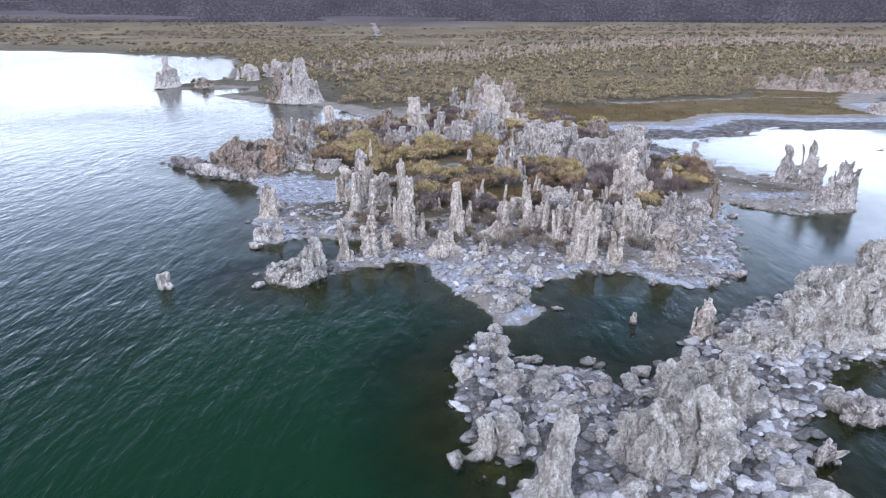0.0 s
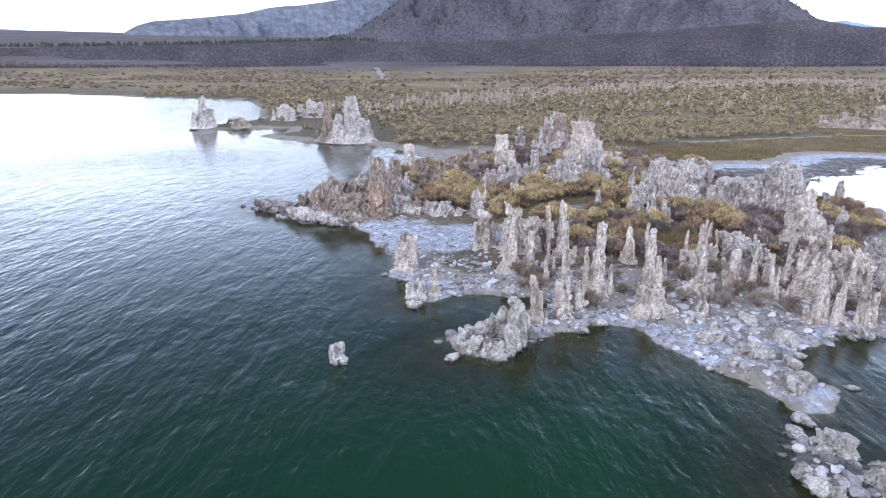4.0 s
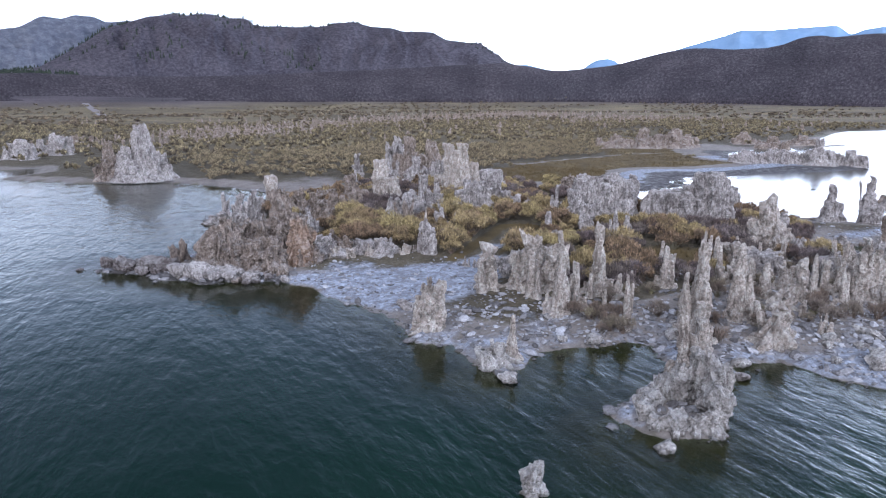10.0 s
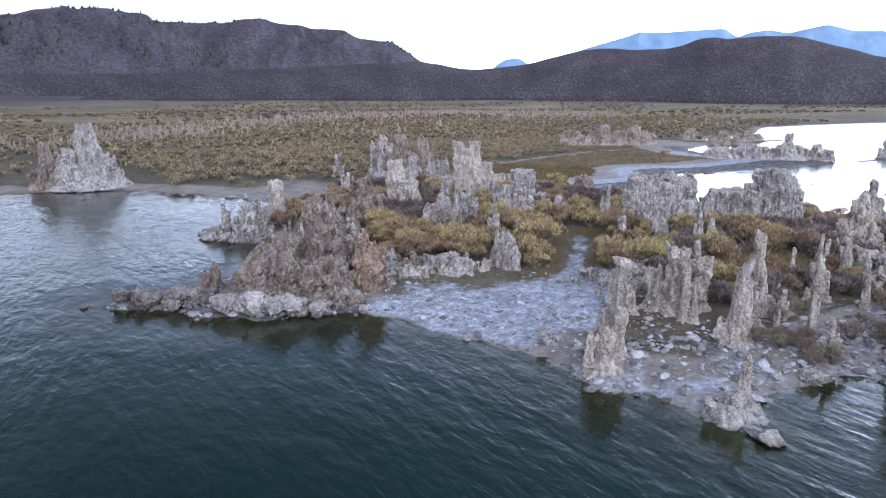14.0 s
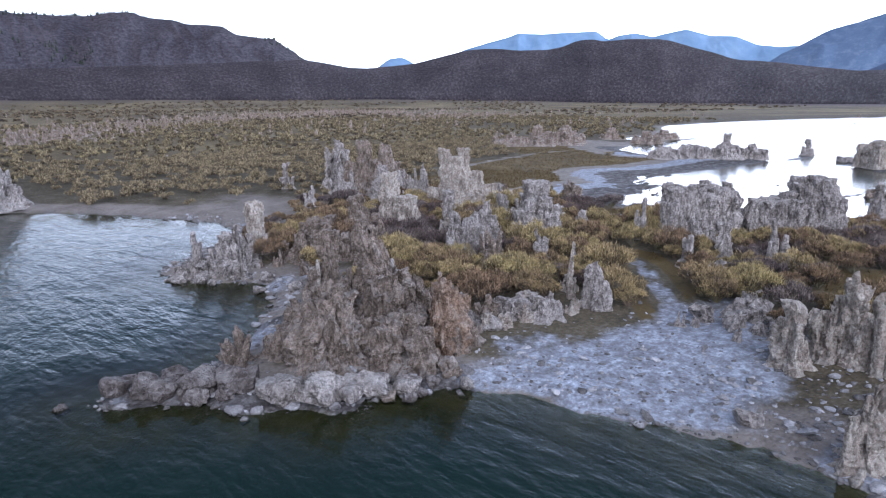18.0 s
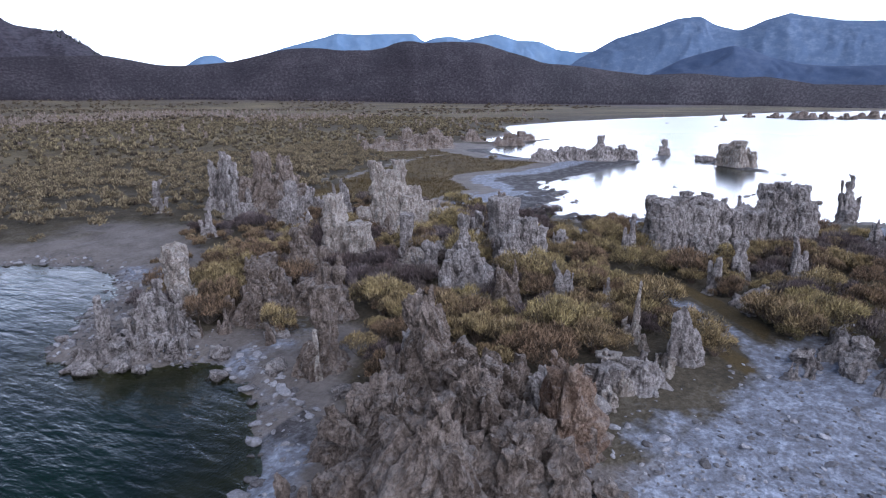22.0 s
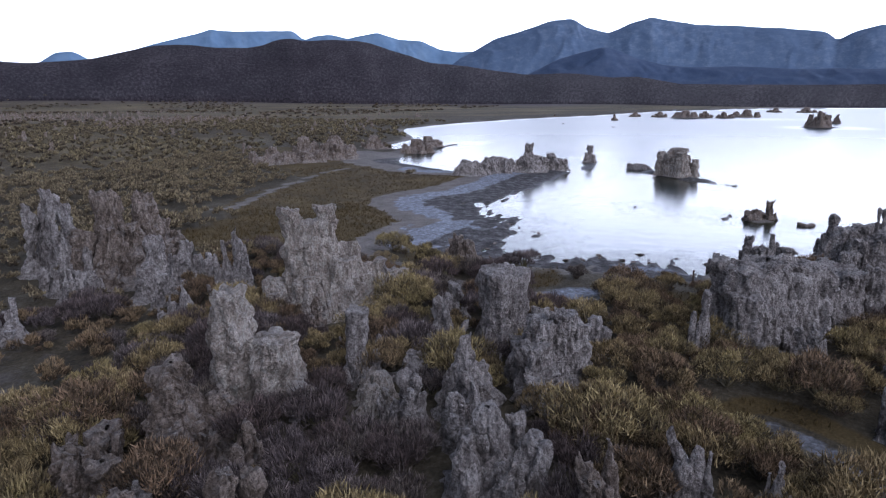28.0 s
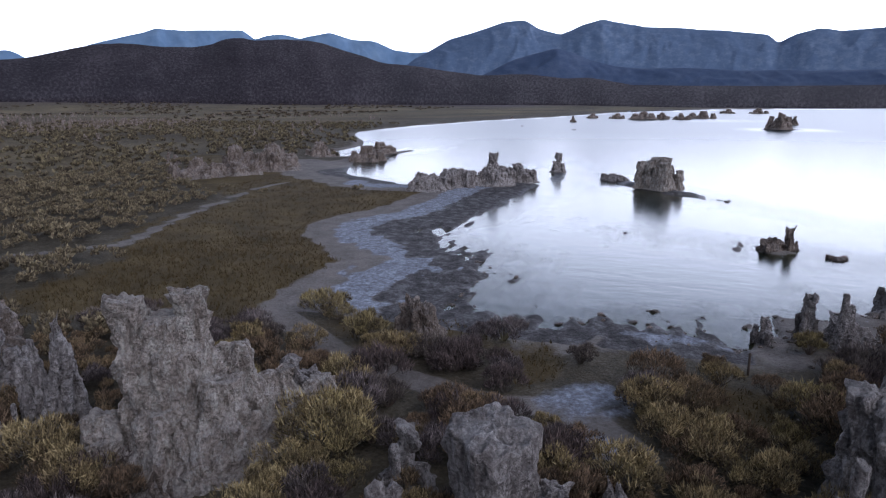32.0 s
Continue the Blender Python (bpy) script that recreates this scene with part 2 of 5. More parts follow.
TUFA_DUSK = tufa_material("tufa_dusk", (0.08, 0.064, 0.06), (0.2, 0.17, 0.16), (0.34, 0.305, 0.295), 0.3)


def ground_material():
    m = Mat("ground")
    fine = m.noise(6.0, 8, 0.7)
    mid = m.noise(0.8, 6, 0.6)
    grit = m.voronoi(9.0)
    sand = m.ramp(m.math("ADD", m.math("MULTIPLY", fine, 0.5), m.math("MULTIPLY", mid, 0.5)),
                  (0.35, (0.11, 0.095, 0.085)), (0.6, (0.24, 0.215, 0.195)))
    litter = m.ramp(m.math("ADD", m.math("MULTIPLY", fine, 0.6), m.math("MULTIPLY", mid, 0.4)),
                    (0.35, (0.03, 0.026, 0.02)), (0.52, (0.09, 0.075, 0.05)), (0.68, (0.17, 0.15, 0.115)))
    grass = m.ramp(m.math("ADD", m.math("MULTIPLY", m.noise(14.0, 6, 0.7), 0.5), m.math("MULTIPLY", m.noise(0.35, 5), 0.5)),
                   (0.36, (0.045, 0.032, 0.014)), (0.52, (0.1, 0.072, 0.03)), (0.68, (0.17, 0.125, 0.058)))
    plain = m.ramp(m.math("ADD", m.math("MULTIPLY", m.noise(0.9, 6, 0.75), 0.6), m.math("MULTIPLY", m.noise(0.02, 4), 0.4)),
                   (0.38, (0.052, 0.041, 0.028)), (0.5, (0.115, 0.09, 0.05)), (0.62, (0.21, 0.167, 0.092)))
    # the sage colour leans purple, a touch of distance haze painted in
    sage = m.ramp(m.math("ADD", m.math("MULTIPLY", m.noise(0.4, 7, 0.85), 0.6), m.math("MULTIPLY", m.noise(0.012, 4), 0.4)),
                  (0.4, (0.032, 0.025, 0.028)), (0.52, (0.066, 0.052, 0.057)), (0.65, (0.13, 0.108, 0.112)))
    mud = m.ramp(m.math("ADD", m.math("MULTIPLY", fine, 0.4), m.math("MULTIPLY", m.noise(1.3, 6, 0.7), 0.6)), (0.38, (0.025, 0.023, 0.025)), (0.5, (0.08, 0.074, 0.074)), (0.64, (0.22, 0.215, 0.22)))
    salt = m.ramp(m.math("ADD", m.math("MULTIPLY", fine, 0.5), m.math("MULTIPLY", m.noise(2.3, 6, 0.65), 0.5)), (0.36, (0.12, 0.115, 0.118)), (0.5, (0.23, 0.245, 0.285)), (0.66, (0.5, 0.55, 0.65)))
    bed = m.ramp(mid, (0.35, (0.05, 0.052, 0.026)), (0.65, (0.13, 0.115, 0.06)))
    brk = m.math("MULTIPLY", m.math("SUBTRACT", m.noise(1.6, 7, 0.65), 0.5), 1.6)

    def mask(name, ragged=0.55):
        v = m.math("ADD", m.attr(name), m.math("MULTIPLY", brk, ragged))
        if name == "salt":
            v = m.math("ADD", v, m.math("MULTIPLY", m.math("SUBTRACT", m.noise(0.55, 4, 0.6), 0.54), 1.5))
        return m.ramp(v, (0.38, (0, 0, 0)), (0.72, (1, 1, 1)))

    col = m.mix(mask("litter"), sand, litter)
    col = m.mix(mask("grass"), col, grass)
    col = m.mix(m.attr("plain"), col, plain)
    col = m.mix(mask("mud"), col, mud)
    col = m.mix(mask("salt", 0.4), col, salt)
    col = m.mix(m.attr("sage"), col, sage)
    col = m.mix(m.attr("bed"), col, bed)
    nrm = m.bump(m.math("ADD", fine, m.math("MULTIPLY", grit, 0.6)), 0.8, 0.06)
    return m.done(col, m.math("SUBTRACT", 0.95, m.math("MULTIPLY", m.attr("wet"), 0.55)), nrm, 0.25)


def water_material():
    m = Mat("water")
    v1 = m.scaled(1.3, 0.5, 1.0)
    swell = m.noise(0.75, 3, 0.5, v1, 0.4)
    chop = m.noise(2.6, 4, 0.55, v1, 0.3)
    tiny = m.noise(9.0, 3, 0.5, v1)
    h = m.math("ADD", m.math("ADD", swell, m.math("MULTIPLY", chop, 0.45)), m.math("MULTIPLY", tiny, 0.05))
    n = m.node("ShaderNodeBump", Distance=0.3, Height=m.math("MULTIPLY", h, m.attr("rough")))
    n.inputs["Strength"].default_value = 1.0
    body = m.mix(m.ramp(m.noise(0.12, 3), (0.35, (0, 0, 0)), (0.65, (1, 1, 1))), (0.003, 0.0125, 0.0085), (0.0038, 0.0155, 0.01))
    body = m.mix(m.attr("algae"), body, (0.0044, 0.0215, 0.0072))
    m.done(body, m.attr("sheen"), n.outputs["Normal"], 0.5)
    m.p.inputs["IOR"].default_value = 1.333
    clear = m.t.nodes.new("ShaderNodeBsdfTransparent")
    clear.inputs["Color"].default_value = (0.62, 0.68, 0.5, 1)
    gloss = m.t.nodes.new("ShaderNodeBsdfGlossy")
    m.put(gloss.inputs["Roughness"], m.attr("sheen"))
    m.t.links.new(n.outputs["Normal"], gloss.inputs["Normal"])
    fres = m.t.nodes.new("ShaderNodeFresnel")
    fres.inputs["IOR"].default_value = 1.333
    m.t.links.new(n.outputs["Normal"], fres.inputs["Normal"])
    shallow = m.t.nodes.new("ShaderNodeMixShader")
    m.t.links.new(fres.outputs[0], shallow.inputs[0])
    m.t.links.new(clear.outputs[0], shallow.inputs[1])
    m.t.links.new(gloss.outputs[0], shallow.inputs[2])
    both = m.t.nodes.new("ShaderNodeMixShader")
    m.t.links.new(m.attr("depth"), both.inputs[0])
    m.t.links.new(shallow.outputs[0], both.inputs[1])
    m.t.links.new(m.p.outputs[0], both.inputs[2])
    m.t.links.new(both.outputs[0], m.t.nodes["Material Output"].inputs["Surface"])
    return m.m


def leaf_material(name, dark, mid, light, brown=(0.24, 0.175, 0.135), green=(0.3, 0.27, 0.115), tips=True):
    m = Mat(name)
    r = m.math("ADD", m.math("MULTIPLY", m.random(), 0.35), m.math("MULTIPLY", m.island(), 0.65))
    col = m.ramp(r, (0.1, dark), (0.5, mid), (0.95, light))
    patch = m.math("ADD", m.math("MULTIPLY", m.random(), 0.7), m.math("MULTIPLY", m.noise(1.1, 5, 0.65), 0.5))
    col = m.mix(m.ramp(patch, (0.42, (0.85, 0.85, 0.85)), (0.62, (0, 0, 0))), col, m.mix(m.island(), dark, brown))
    col = m.mix(m.ramp(patch, (0.72, (0, 0, 0)), (0.9, (0.6, 0.6, 0.6))), col, m.mix(m.island(), dark, green))
    if tips:  # darker and greyer low down and inside, full colour at the tips
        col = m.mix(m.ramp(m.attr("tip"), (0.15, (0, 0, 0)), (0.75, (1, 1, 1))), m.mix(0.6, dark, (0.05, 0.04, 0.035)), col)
    return m.done(col, 0.85, None, 0.15)


GROUND = ground_material()
WATER = water_material()
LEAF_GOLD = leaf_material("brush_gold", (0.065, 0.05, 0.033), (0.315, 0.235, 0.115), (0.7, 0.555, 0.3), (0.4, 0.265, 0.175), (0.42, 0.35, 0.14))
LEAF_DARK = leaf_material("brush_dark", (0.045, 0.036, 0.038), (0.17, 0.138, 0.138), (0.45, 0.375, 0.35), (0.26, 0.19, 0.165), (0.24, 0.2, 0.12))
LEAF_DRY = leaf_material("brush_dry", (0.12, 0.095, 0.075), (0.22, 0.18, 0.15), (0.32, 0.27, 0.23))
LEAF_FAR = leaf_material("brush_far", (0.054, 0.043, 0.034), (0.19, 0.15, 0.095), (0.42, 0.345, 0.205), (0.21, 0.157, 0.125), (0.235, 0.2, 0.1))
STEM = leaf_material("stem", (0.06, 0.05, 0.04), (0.1, 0.085, 0.07), (0.16, 0.14, 0.12), tips=False)


def stone_material():
    m = Mat("stone")
    grain = m.noise(14.0, 7, 0.7)
    col = m.ramp(m.math("ADD", m.math("MULTIPLY", m.island(), 0.4), m.math("MULTIPLY", grain, 0.6)),
                 (0.28, (0.08, 0.074, 0.073)), (0.5, (0.21, 0.203, 0.208)), (0.78, (0.47, 0.47, 0.495)))
    pos = m.node("ShaderNodeSeparateXYZ", Vector=m.geo.outputs["Position"])
    wet = m.ramp(m.math("ADD", pos.outputs["Z"], m.math("MULTIPLY", m.noise(3.0, 3), 0.08)), (0.05, (1, 1, 1)), (0.13, (0, 0, 0)))
    col = m.mix(m.math("MULTIPLY", wet, 0.7), col, (0.06, 0.055, 0.045))
    return m.done(col, 0.9, m.bump(grain, 0.8, 0.04), 0.2)


STONE = stone_material()

# ---- the shore, as seen in plan ----
SHORE_LAKE = [(-4000, 900), (-600, 330), (-150, 250), (-66, 205), (-52, 165), (-44, 133), (-50, 119), (-49, 113), (-42, 113.5), (-34, 116),
              (-33, 108), (-37, 104), (-30, 98), (-27, 94.5), (-20, 93.6), (-14.3, 87.7), (-10.3, 80.7), (-9.1, 77.3), (-9.2, 74.6),
              (-10.8, 71.7), (-15.9, 67.3), (-16.5, 65.7), (-15.9, 63.4), (-14.7, 62.6), (-13.6, 60.6), (-14.0, 59.2), (-15.3, 56.7),
              (-16.5, 55.4), (-18.1, 54.6), (-19.3, 53.6), (-20.5, 52.9), (-22.3, 53.7), (-22.7, 53.0), (-21.9, 51.7), (-20.5, 50.6),
              (-19.1, 49.2), (-18.0, 48.0), (-16.5, 48.0), (-15.0, 46.9), (-13.3, 45.0), (-12.9, 43.0), (-12.1, 41.0), (-11.2, 38.8)]
SHORE_FRONT = [(-11.2, 36.4), (-10.4, 35.6), (-10.6, 33.6), (-9.7, 32.6), (-8.3, 33.4), (-6.6, 33.4), (-5.0, 33.2), (-3.6, 32.6), (-5.3, 30.2),
               (-5.2, 28.8), (-3.5, 29.0), (-1.4, 30.2), (-0.7, 29.3), (-0.4, 27.9), (1.1, 25.5), (2.4, 22.9), (3.2, 22.9), (4.2, 24.3),
               (3.5, 26.5), (5.7, 27.8), (6.5, 29.0), (8.1, 29.0), (9.6, 27.6), (11.6, 26.3), (14.9, 29.3), (15.8, 32.9), (17.2, 35.4),
               (17.4, 39.2), (18.8, 41.0), (19.7, 39.3), (21.6, 38.0), (25.7, 39.0), (28.2, 42.2), (26.6, 45.2), (24.0, 49.5), (22.0, 52.6)]
SHORE_BAY = [(20.4, 54.0), (20.8, 56.0), (20.2, 57.9), (19.4, 60.2), (20.2, 62.8), (21.1, 65.2), (26.3, 65.2), (30.1, 65.8), (36.9, 72.6),
             (40.9, 70.8), (48.0, 70.3), (59.2, 70.0), (66.6, 69.4), (68, 73), (63, 79), (61, 84), (69, 96), (84, 102), (98, 101), (100, 104),
             (88, 110), (100, 114), (118, 116), (166, 142), (205, 143), (265, 133), (330, 112), (430, 90), (560, 20), (640, -120), (690, -400), (900, -1500), (4200, -3000),
             (4200, 0), (4200, 4200), (-4200, 4200)]
NEAR_BAR = [(0.3, 19.7), (1.2, 21.6), (2.2, 21.4), (2.6, 19.7), (5.4, 19.6), (5.6, 18.7), (8.0, 19.1), (9.5, 21.8), (12.4, 23.9), (16.1, 26.2),
            (18.6, 27.6), (21.3, 29.0), (27, 30), (30, 24), (22, 20), (15.7, 20.1), (14.2, 20.4), (12.8, 19.0), (13.0, 17.4), (10.9, 16.6),
            (9.8, 14.4), (9.4, 10.5), (6, 9.6), (3.1, 11.0), (1.9, 13.0), (2.3, 14.4), (1.0, 15.2), (0.8, 17.2)]
MAIN = SHORE_LAKE + SHORE_FRONT + SHORE_BAY


def signed(poly, x, y):
    """Distance to the outline of a polygon, positive inside."""
    best, inside = np.full(x.shape, 1e9), np.zeros(x.shape, bool)
    for (ax, ay), (bx, by) in zip(poly, poly[1:] + poly[:1]):
        dx, dy = bx - ax, by - ay
        t = np.clip(((x - ax) * dx + (y - ay) * dy) / (dx * dx + dy * dy), 0, 1)
        best = np.minimum(best, (x - ax - t * dx) ** 2 + (y - ay - t * dy) ** 2)
        cross = (ay > y) != (by > y)
        inside ^= cross & (x < (bx - ax) * (y - ay) / ((by - ay) if by != ay else 1e-9) + ax)
    d = np.sqrt(best)
    return np.where(inside, d, -d)


def along(line, x, y):
    """Distance to an open line."""
    best = np.full(np.shape(x), 1e9)
    for (ax, ay), (bx, by) in zip(line, line[1:]):
        dx, dy = bx - ax, by - ay
        t = np.clip(((x - ax) * dx + (y - ay) * dy) / (dx * dx + dy * dy), 0, 1)
        best = np.minimum(best, np.hypot(x - ax - t * dx, y - ay - t * dy))
    return best


# islets of the lagoon and the lake: centre, half length, half width, turn
ISLETS = [(65.6, 57.4, 9.5, 1.9, 0.70), (79, 69.6, 2.6, 0.9, 0.9), (73, 68.6, 5.0, 0.8, 0.05), (37.5, 49.0, 3.2, 0.9, 1.2), (211, 23, 7, 3, 1.3),
          (-7.0, 28.3, 1.5, 1.2, 0.4), (300, 66, 26, 4, 1.4), (330, 40, 20, 4, 1.4), (99, 104, 9, 2.5, -0.3)]


def islet_d(x, y):
    best = np.full(np.shape(x), -1e9)
    for cx, cy, a, b, turn in ISLETS:
        c, s = math.cos(turn), math.sin(turn)
        u, v = (x - cx) * c + (y - cy) * s, -(x - cx) * s + (y - cy) * c
        best = np.maximum(best, (1 - np.hypot(u / a, v / b)) * b)
    return best


def land(x, y):
    """Distance inland (out on the water: minus), with a ragged edge."""
    x, y = np.asarray(x, float), np.asarray(y, float)
    d = np.maximum(signed(MAIN, x, y), signed(NEAR_BAR, x, y))
    d = np.maximum(d, islet_d(x, y))
    bay = ss(24, 14, np.hypot(x - 30, (y - 62) * 1.3)) * (d < 8)
    d = d + bay * (1.1 * fbm(x * 0.35 + 3, y * 0.75, 2 + 0 * x, 3) + 1.6 * ss(5, 1, d) * fbm(x * 0.7 + 0.5 * y, y * 2.1, 5 + 0 * x, 3))
    return d + 0.35 * fbm(x * 0.8, y * 0.8, 0 * x, 3) + 0.1 * vnoise(x * 3, y * 3, 0 * x)


PATH = [(20, 92), (24, 88.4), (34.9, 92.3), (49, 95.6), (60, 95), (72, 99)]
TRAIL = [(19, 77), (16.3, 72), (12.5, 66.5), (10.9, 61.2), (11.2, 58.8), (8.7, 57.0)]
CHANNEL = [(1.6, 51.0), (0.2, 49.4), (-1.4, 47.9), (-3.4, 46.2), (-5.0, 44.6)]


def relief(x, y, d=None):
    """Height of the ground."""
    x, y = np.asarray(x, float), np.asarray(y, float)
    d = land(x, y) if d is None else d
    inland = 0.10 + 0.6 * (1 - np.exp(-np.maximum(d, 0) / 5.0))
    z = np.where(d > 0, inland * ss(-0.02, 0.7, d), -np.minimum(2.6, 0.26 * -d))
    z = z + np.where(d > 0.3, 0.07 * fbm(x * 0.5, y * 0.5, 3 + 0 * x, 3) * ss(0.3, 3, d), 0)
    z = z + 0.035 * fbm(x * 2.2, y * 2.2, 8 + 0 * x, 2) * ss(-1.5, 0.2, d)
    cove = np.exp(-(((x + 9.5) / 4.5) ** 2 + ((y - 42.5) / 4.5) ** 2))
    z = np.where(d > 0, z * (1 - 0.55 * cove), z)
    bay = ss(26, 18, np.hypot(x - 32, y - 66)) * (d > 0)
    z = z * (1 - 0.45 * bay)
    # the marsh hollow behind the front spires
    z = z - 0.25 * np.exp(-(((x - 4.5) / 3.5) ** 2 + ((y - 41.5) / 3.0) ** 2))
    z = z - 0.16 * np.exp(-(along(CHANNEL, x, y) / 1.0) ** 2) * (d > 2)
    r = np.hypot(x, y - 60)
    azi = np.degrees(np.arctan2(x, y - 60))
    r0 = 440 + 300 * ss(80, 105, azi)
    z = z + np.maximum(0, r - r0) * (0.05 - 0.035 * ss(30, 75, azi)) * ss(0, 1, (r - r0) / 260)
    z = z + ss(110, 400, d) * 1.2 * vnoise(x * 0.01, y * 0.01, 0 * x)
    return z


def axis(lo, hi, step, far, growth):
    mid = list(np.arange(lo, hi + step / 2, step))
    up, s = [hi], step
    while up[-1] < far:
        s *= growth
        up.append(up[-1] + s)
    down, s = [lo], step
    while down[-1] > -far:
        s *= growth
        down.append(down[-1] - s)
    return np.array(down[:0:-1] + mid + up[1:])


def sheet(xs, ys):
    gx, gy = np.meshgrid(xs, ys)
    n, m = len(xs), len(ys)
    a = (np.arange(m - 1)[:, None] * n + np.arange(n - 1)[None, :]).ravel()
    return gx.ravel(), gy.ravel(), np.stack([a, a + 1, a + n + 1, a + n], 1)


gx, gy, gf = sheet(axis(-26, 32, 0.24, 4100, 1.09), axis(8, 84, 0.26, 4100, 1.09))
gd = land(gx, gy)
gz = relief(gx, gy, gd)
ground_me = mesh("ground", np.stack([gx, gy, gz], 1), gf, [GROUND])


def blob(x, y, cx, cy, a, b=None):
    return np.exp(-(((x - cx) / a) ** 2 + ((y - cy) / (b or a)) ** 2))


def zones(x, y, d, z):
    """How much of each kind of surface lies at a place."""
    soft = 0.25 * fbm(x * 0.35, y * 0.35, 5 + 0 * x, 3)
    bayr = np.hypot((x - 30), (y - 62))
    salt = 1.05 * blob(x, y, -8.6, 42.6, 4.4, 3.2) + 0.9 * blob(x, y, -4.5, 43.5, 3.5, 2.0) + 0.35 * ss(2.2, 0.4, d) * ss(0.05, 0.3, d) * (y < 60) * (x < 24)
    salt = salt + 0.3 * ss(8, 2, d) * (y < 38) * (y > 26) * (x > -12) * (x < 22) + 0.9 * blob(x, y, 12.0, 58.6, 1.8, 1.3) + 0.8 * blob(x, y, 9.0, 58.0, 0.8, 1.5)
    salt = salt + 1.25 * ss(3.4, 4.8, d) * ss(7.6, 6.0, d) * (x > 18) * (y > 60) * (y < 90) + 0.7 * blob(x, y, 19.2, 57.0, 0.7, 3.0)
    salt = salt + 0.8 * blob(x, y, 22, 41.5, 3.5, 1.6) + 0.5 * blob(x, y, -15.5, 59.0, 1.3, 2.6) + 0.35 * blob(x, y, -11, 60, 2, 2)
    salt = salt + 0.3 * ss(0.0, 0.35, fbm(x * 0.6, y * 0.6, 6 + 0 * x, 2)) * (y < 30) * (x > 0)
    # the channel's pale blue water gleam is painted with the salt colour
    salt = salt + 0.6 * ss(0.75, 0.25, along(CHANNEL, x, y))
    salt = salt + 0.85 * blob(x, y, -11.0, 46.0, 3.0, 1.9) + 0.8 * blob(x, y, -17.4, 54.6, 1.4, 1.6) + 0.4 * blob(x, y, -13.5, 60.6, 1.6, 1.2) + 0.75 * blob(x, y, -8.4, 72.6, 1.8, 2.6)
    mud = 1.1 * ss(5.2, 3.2, d) * (x > 17) * (y > 53) * (y < 100) * (x < 75) + 0.5 * ss(2, 0, d) * (y > 70) * (x < 0) + 1.15 * ss(-1.0, 0.5, signed(NEAR_BAR, x, y)) + 0.8 * ss(2.2, 0.8, d) * (x < -12.5) * (y > 46) * (y < 56)
    grass = 1.7 * ss(8.5, 10.0, d) * ss(23, 17, d) * ss(17, 22, x + 0.3 * (y - 60)) * (y > 62) * (x < 80)
    grass = grass + 1.2 * blob(x, y, 12.6, 54.6, 2.6, 2.0) + 1.1 * blob(x, y, 4.5, 41.5, 3.6, 2.6) + 0.9 * blob(x, y, 14.5, 60.5, 2.4, 1.1) + 0.9 * blob(x, y, 16.5, 66.0, 2.5, 4.0)
    grass = grass + 0.9 * ss(1.9, 1.3, along(CHANNEL, x, y)) * ss(0.5, 0.9, along(CHANNEL, x, y)) * (y > 45.5)
    sandy = ss(0.7, 0.3, along(PATH, x, y)) + ss(1.0, 0.5, along(TRAIL, x, y)) + blob(x, y, -6, 79, 7, 9) * (x < 4) + 1.2 * blob(x, y, -11.0, 58.5, 2.6, 2.4)
    litter = ss(1.5, 4.0, d) * (y > 36) * (1.1 - 1.2 * np.clip(sandy, 0, 1)) + 0.2
    litter = litter * (1 - ss(10.0, 8.5, d) * (x > 17) * (y > 57) * (x < 80))
    litter = litter * (1 - 0.55 * np.maximum(ss(39, 34, y + 1.5 * fbm(x * 0.4, y * 0.4, 0 * x, 2)), ss(14, 18, x) * (y < 62)))
    plain = ss(14, 40, d) * ss(105, 150, y + 0.25 * x) * (1 - np.clip(ss(0.7, 0.3, along(PATH, x, y)), 0, 1)) * (1 - np.clip(grass, 0, 1))
    r = np.hypot(x, y - 60)
    sage = ss(560, 690, r + 60 * vnoise(x * 0.01, y * 0.01, 0 * x))
    grass = grass * (1 - np.clip(ss(0.7, 0.3, along(PATH, x, y)), 0, 1))
    bed = ss(0.02, -0.3, d)
    wet = ss(0.8, 0.1, d)
    return dict(salt=salt + soft * 0.6, mud=mud, grass=grass + soft * 0.4, litter=litter + soft, plain=plain, sage=sage * (d > 2), bed=bed, wet=wet)


for key, val in zones(gx, gy, gd, gz).items():
    attribute(ground_me, key, val)
tagged(new("ground", ground_me), "lake shore of grey sand, white salt crust and dry grass", "ground", kind="structure")

# ---- water ----
wx, wy, wf = sheet(axis(-40, 75, 0.5, 3000, 1.12), axis(0, 100, 0.5, 3000, 1.12))
wd = land(wx, wy)
keep = (wd[wf] < 0.8).any(axis=1)
water_me = mesh("water", np.stack([wx, wy, 0 * wx], 1), wf[keep], [WATER])
attribute(water_me, "depth", ss(-0.1, -4.5, wd))
attribute(water_me, "algae", np.clip(1.3 * blob(wx, wy, -3, 13, 15, 15), 0, 1))
lagoon = ss(-6, 10, wx - np.maximum(0, 30 - wy) * 0.8 - 14)
attribute(water_me, "rough", (0.38 - 0.335 * lagoon + 0.05 * blob(wx, wy, -17, 72, 13, 15)) * (0.6 + 0.4 * ss(-0.2, -4, wd)) * (0.75 + 0.35 * fbm(wx * 0.05, wy * 0.05, 0 * wx, 2)))
attribute(water_me, "sheen", 0.03 + 0.15 * lagoon + 0.12 * ss(60, 200, np.hypot(wx, wy - 40)))
tagged(new("water", water_me), "dark green lake with small ripples, calm in the lagoon", "water", kind="structure")

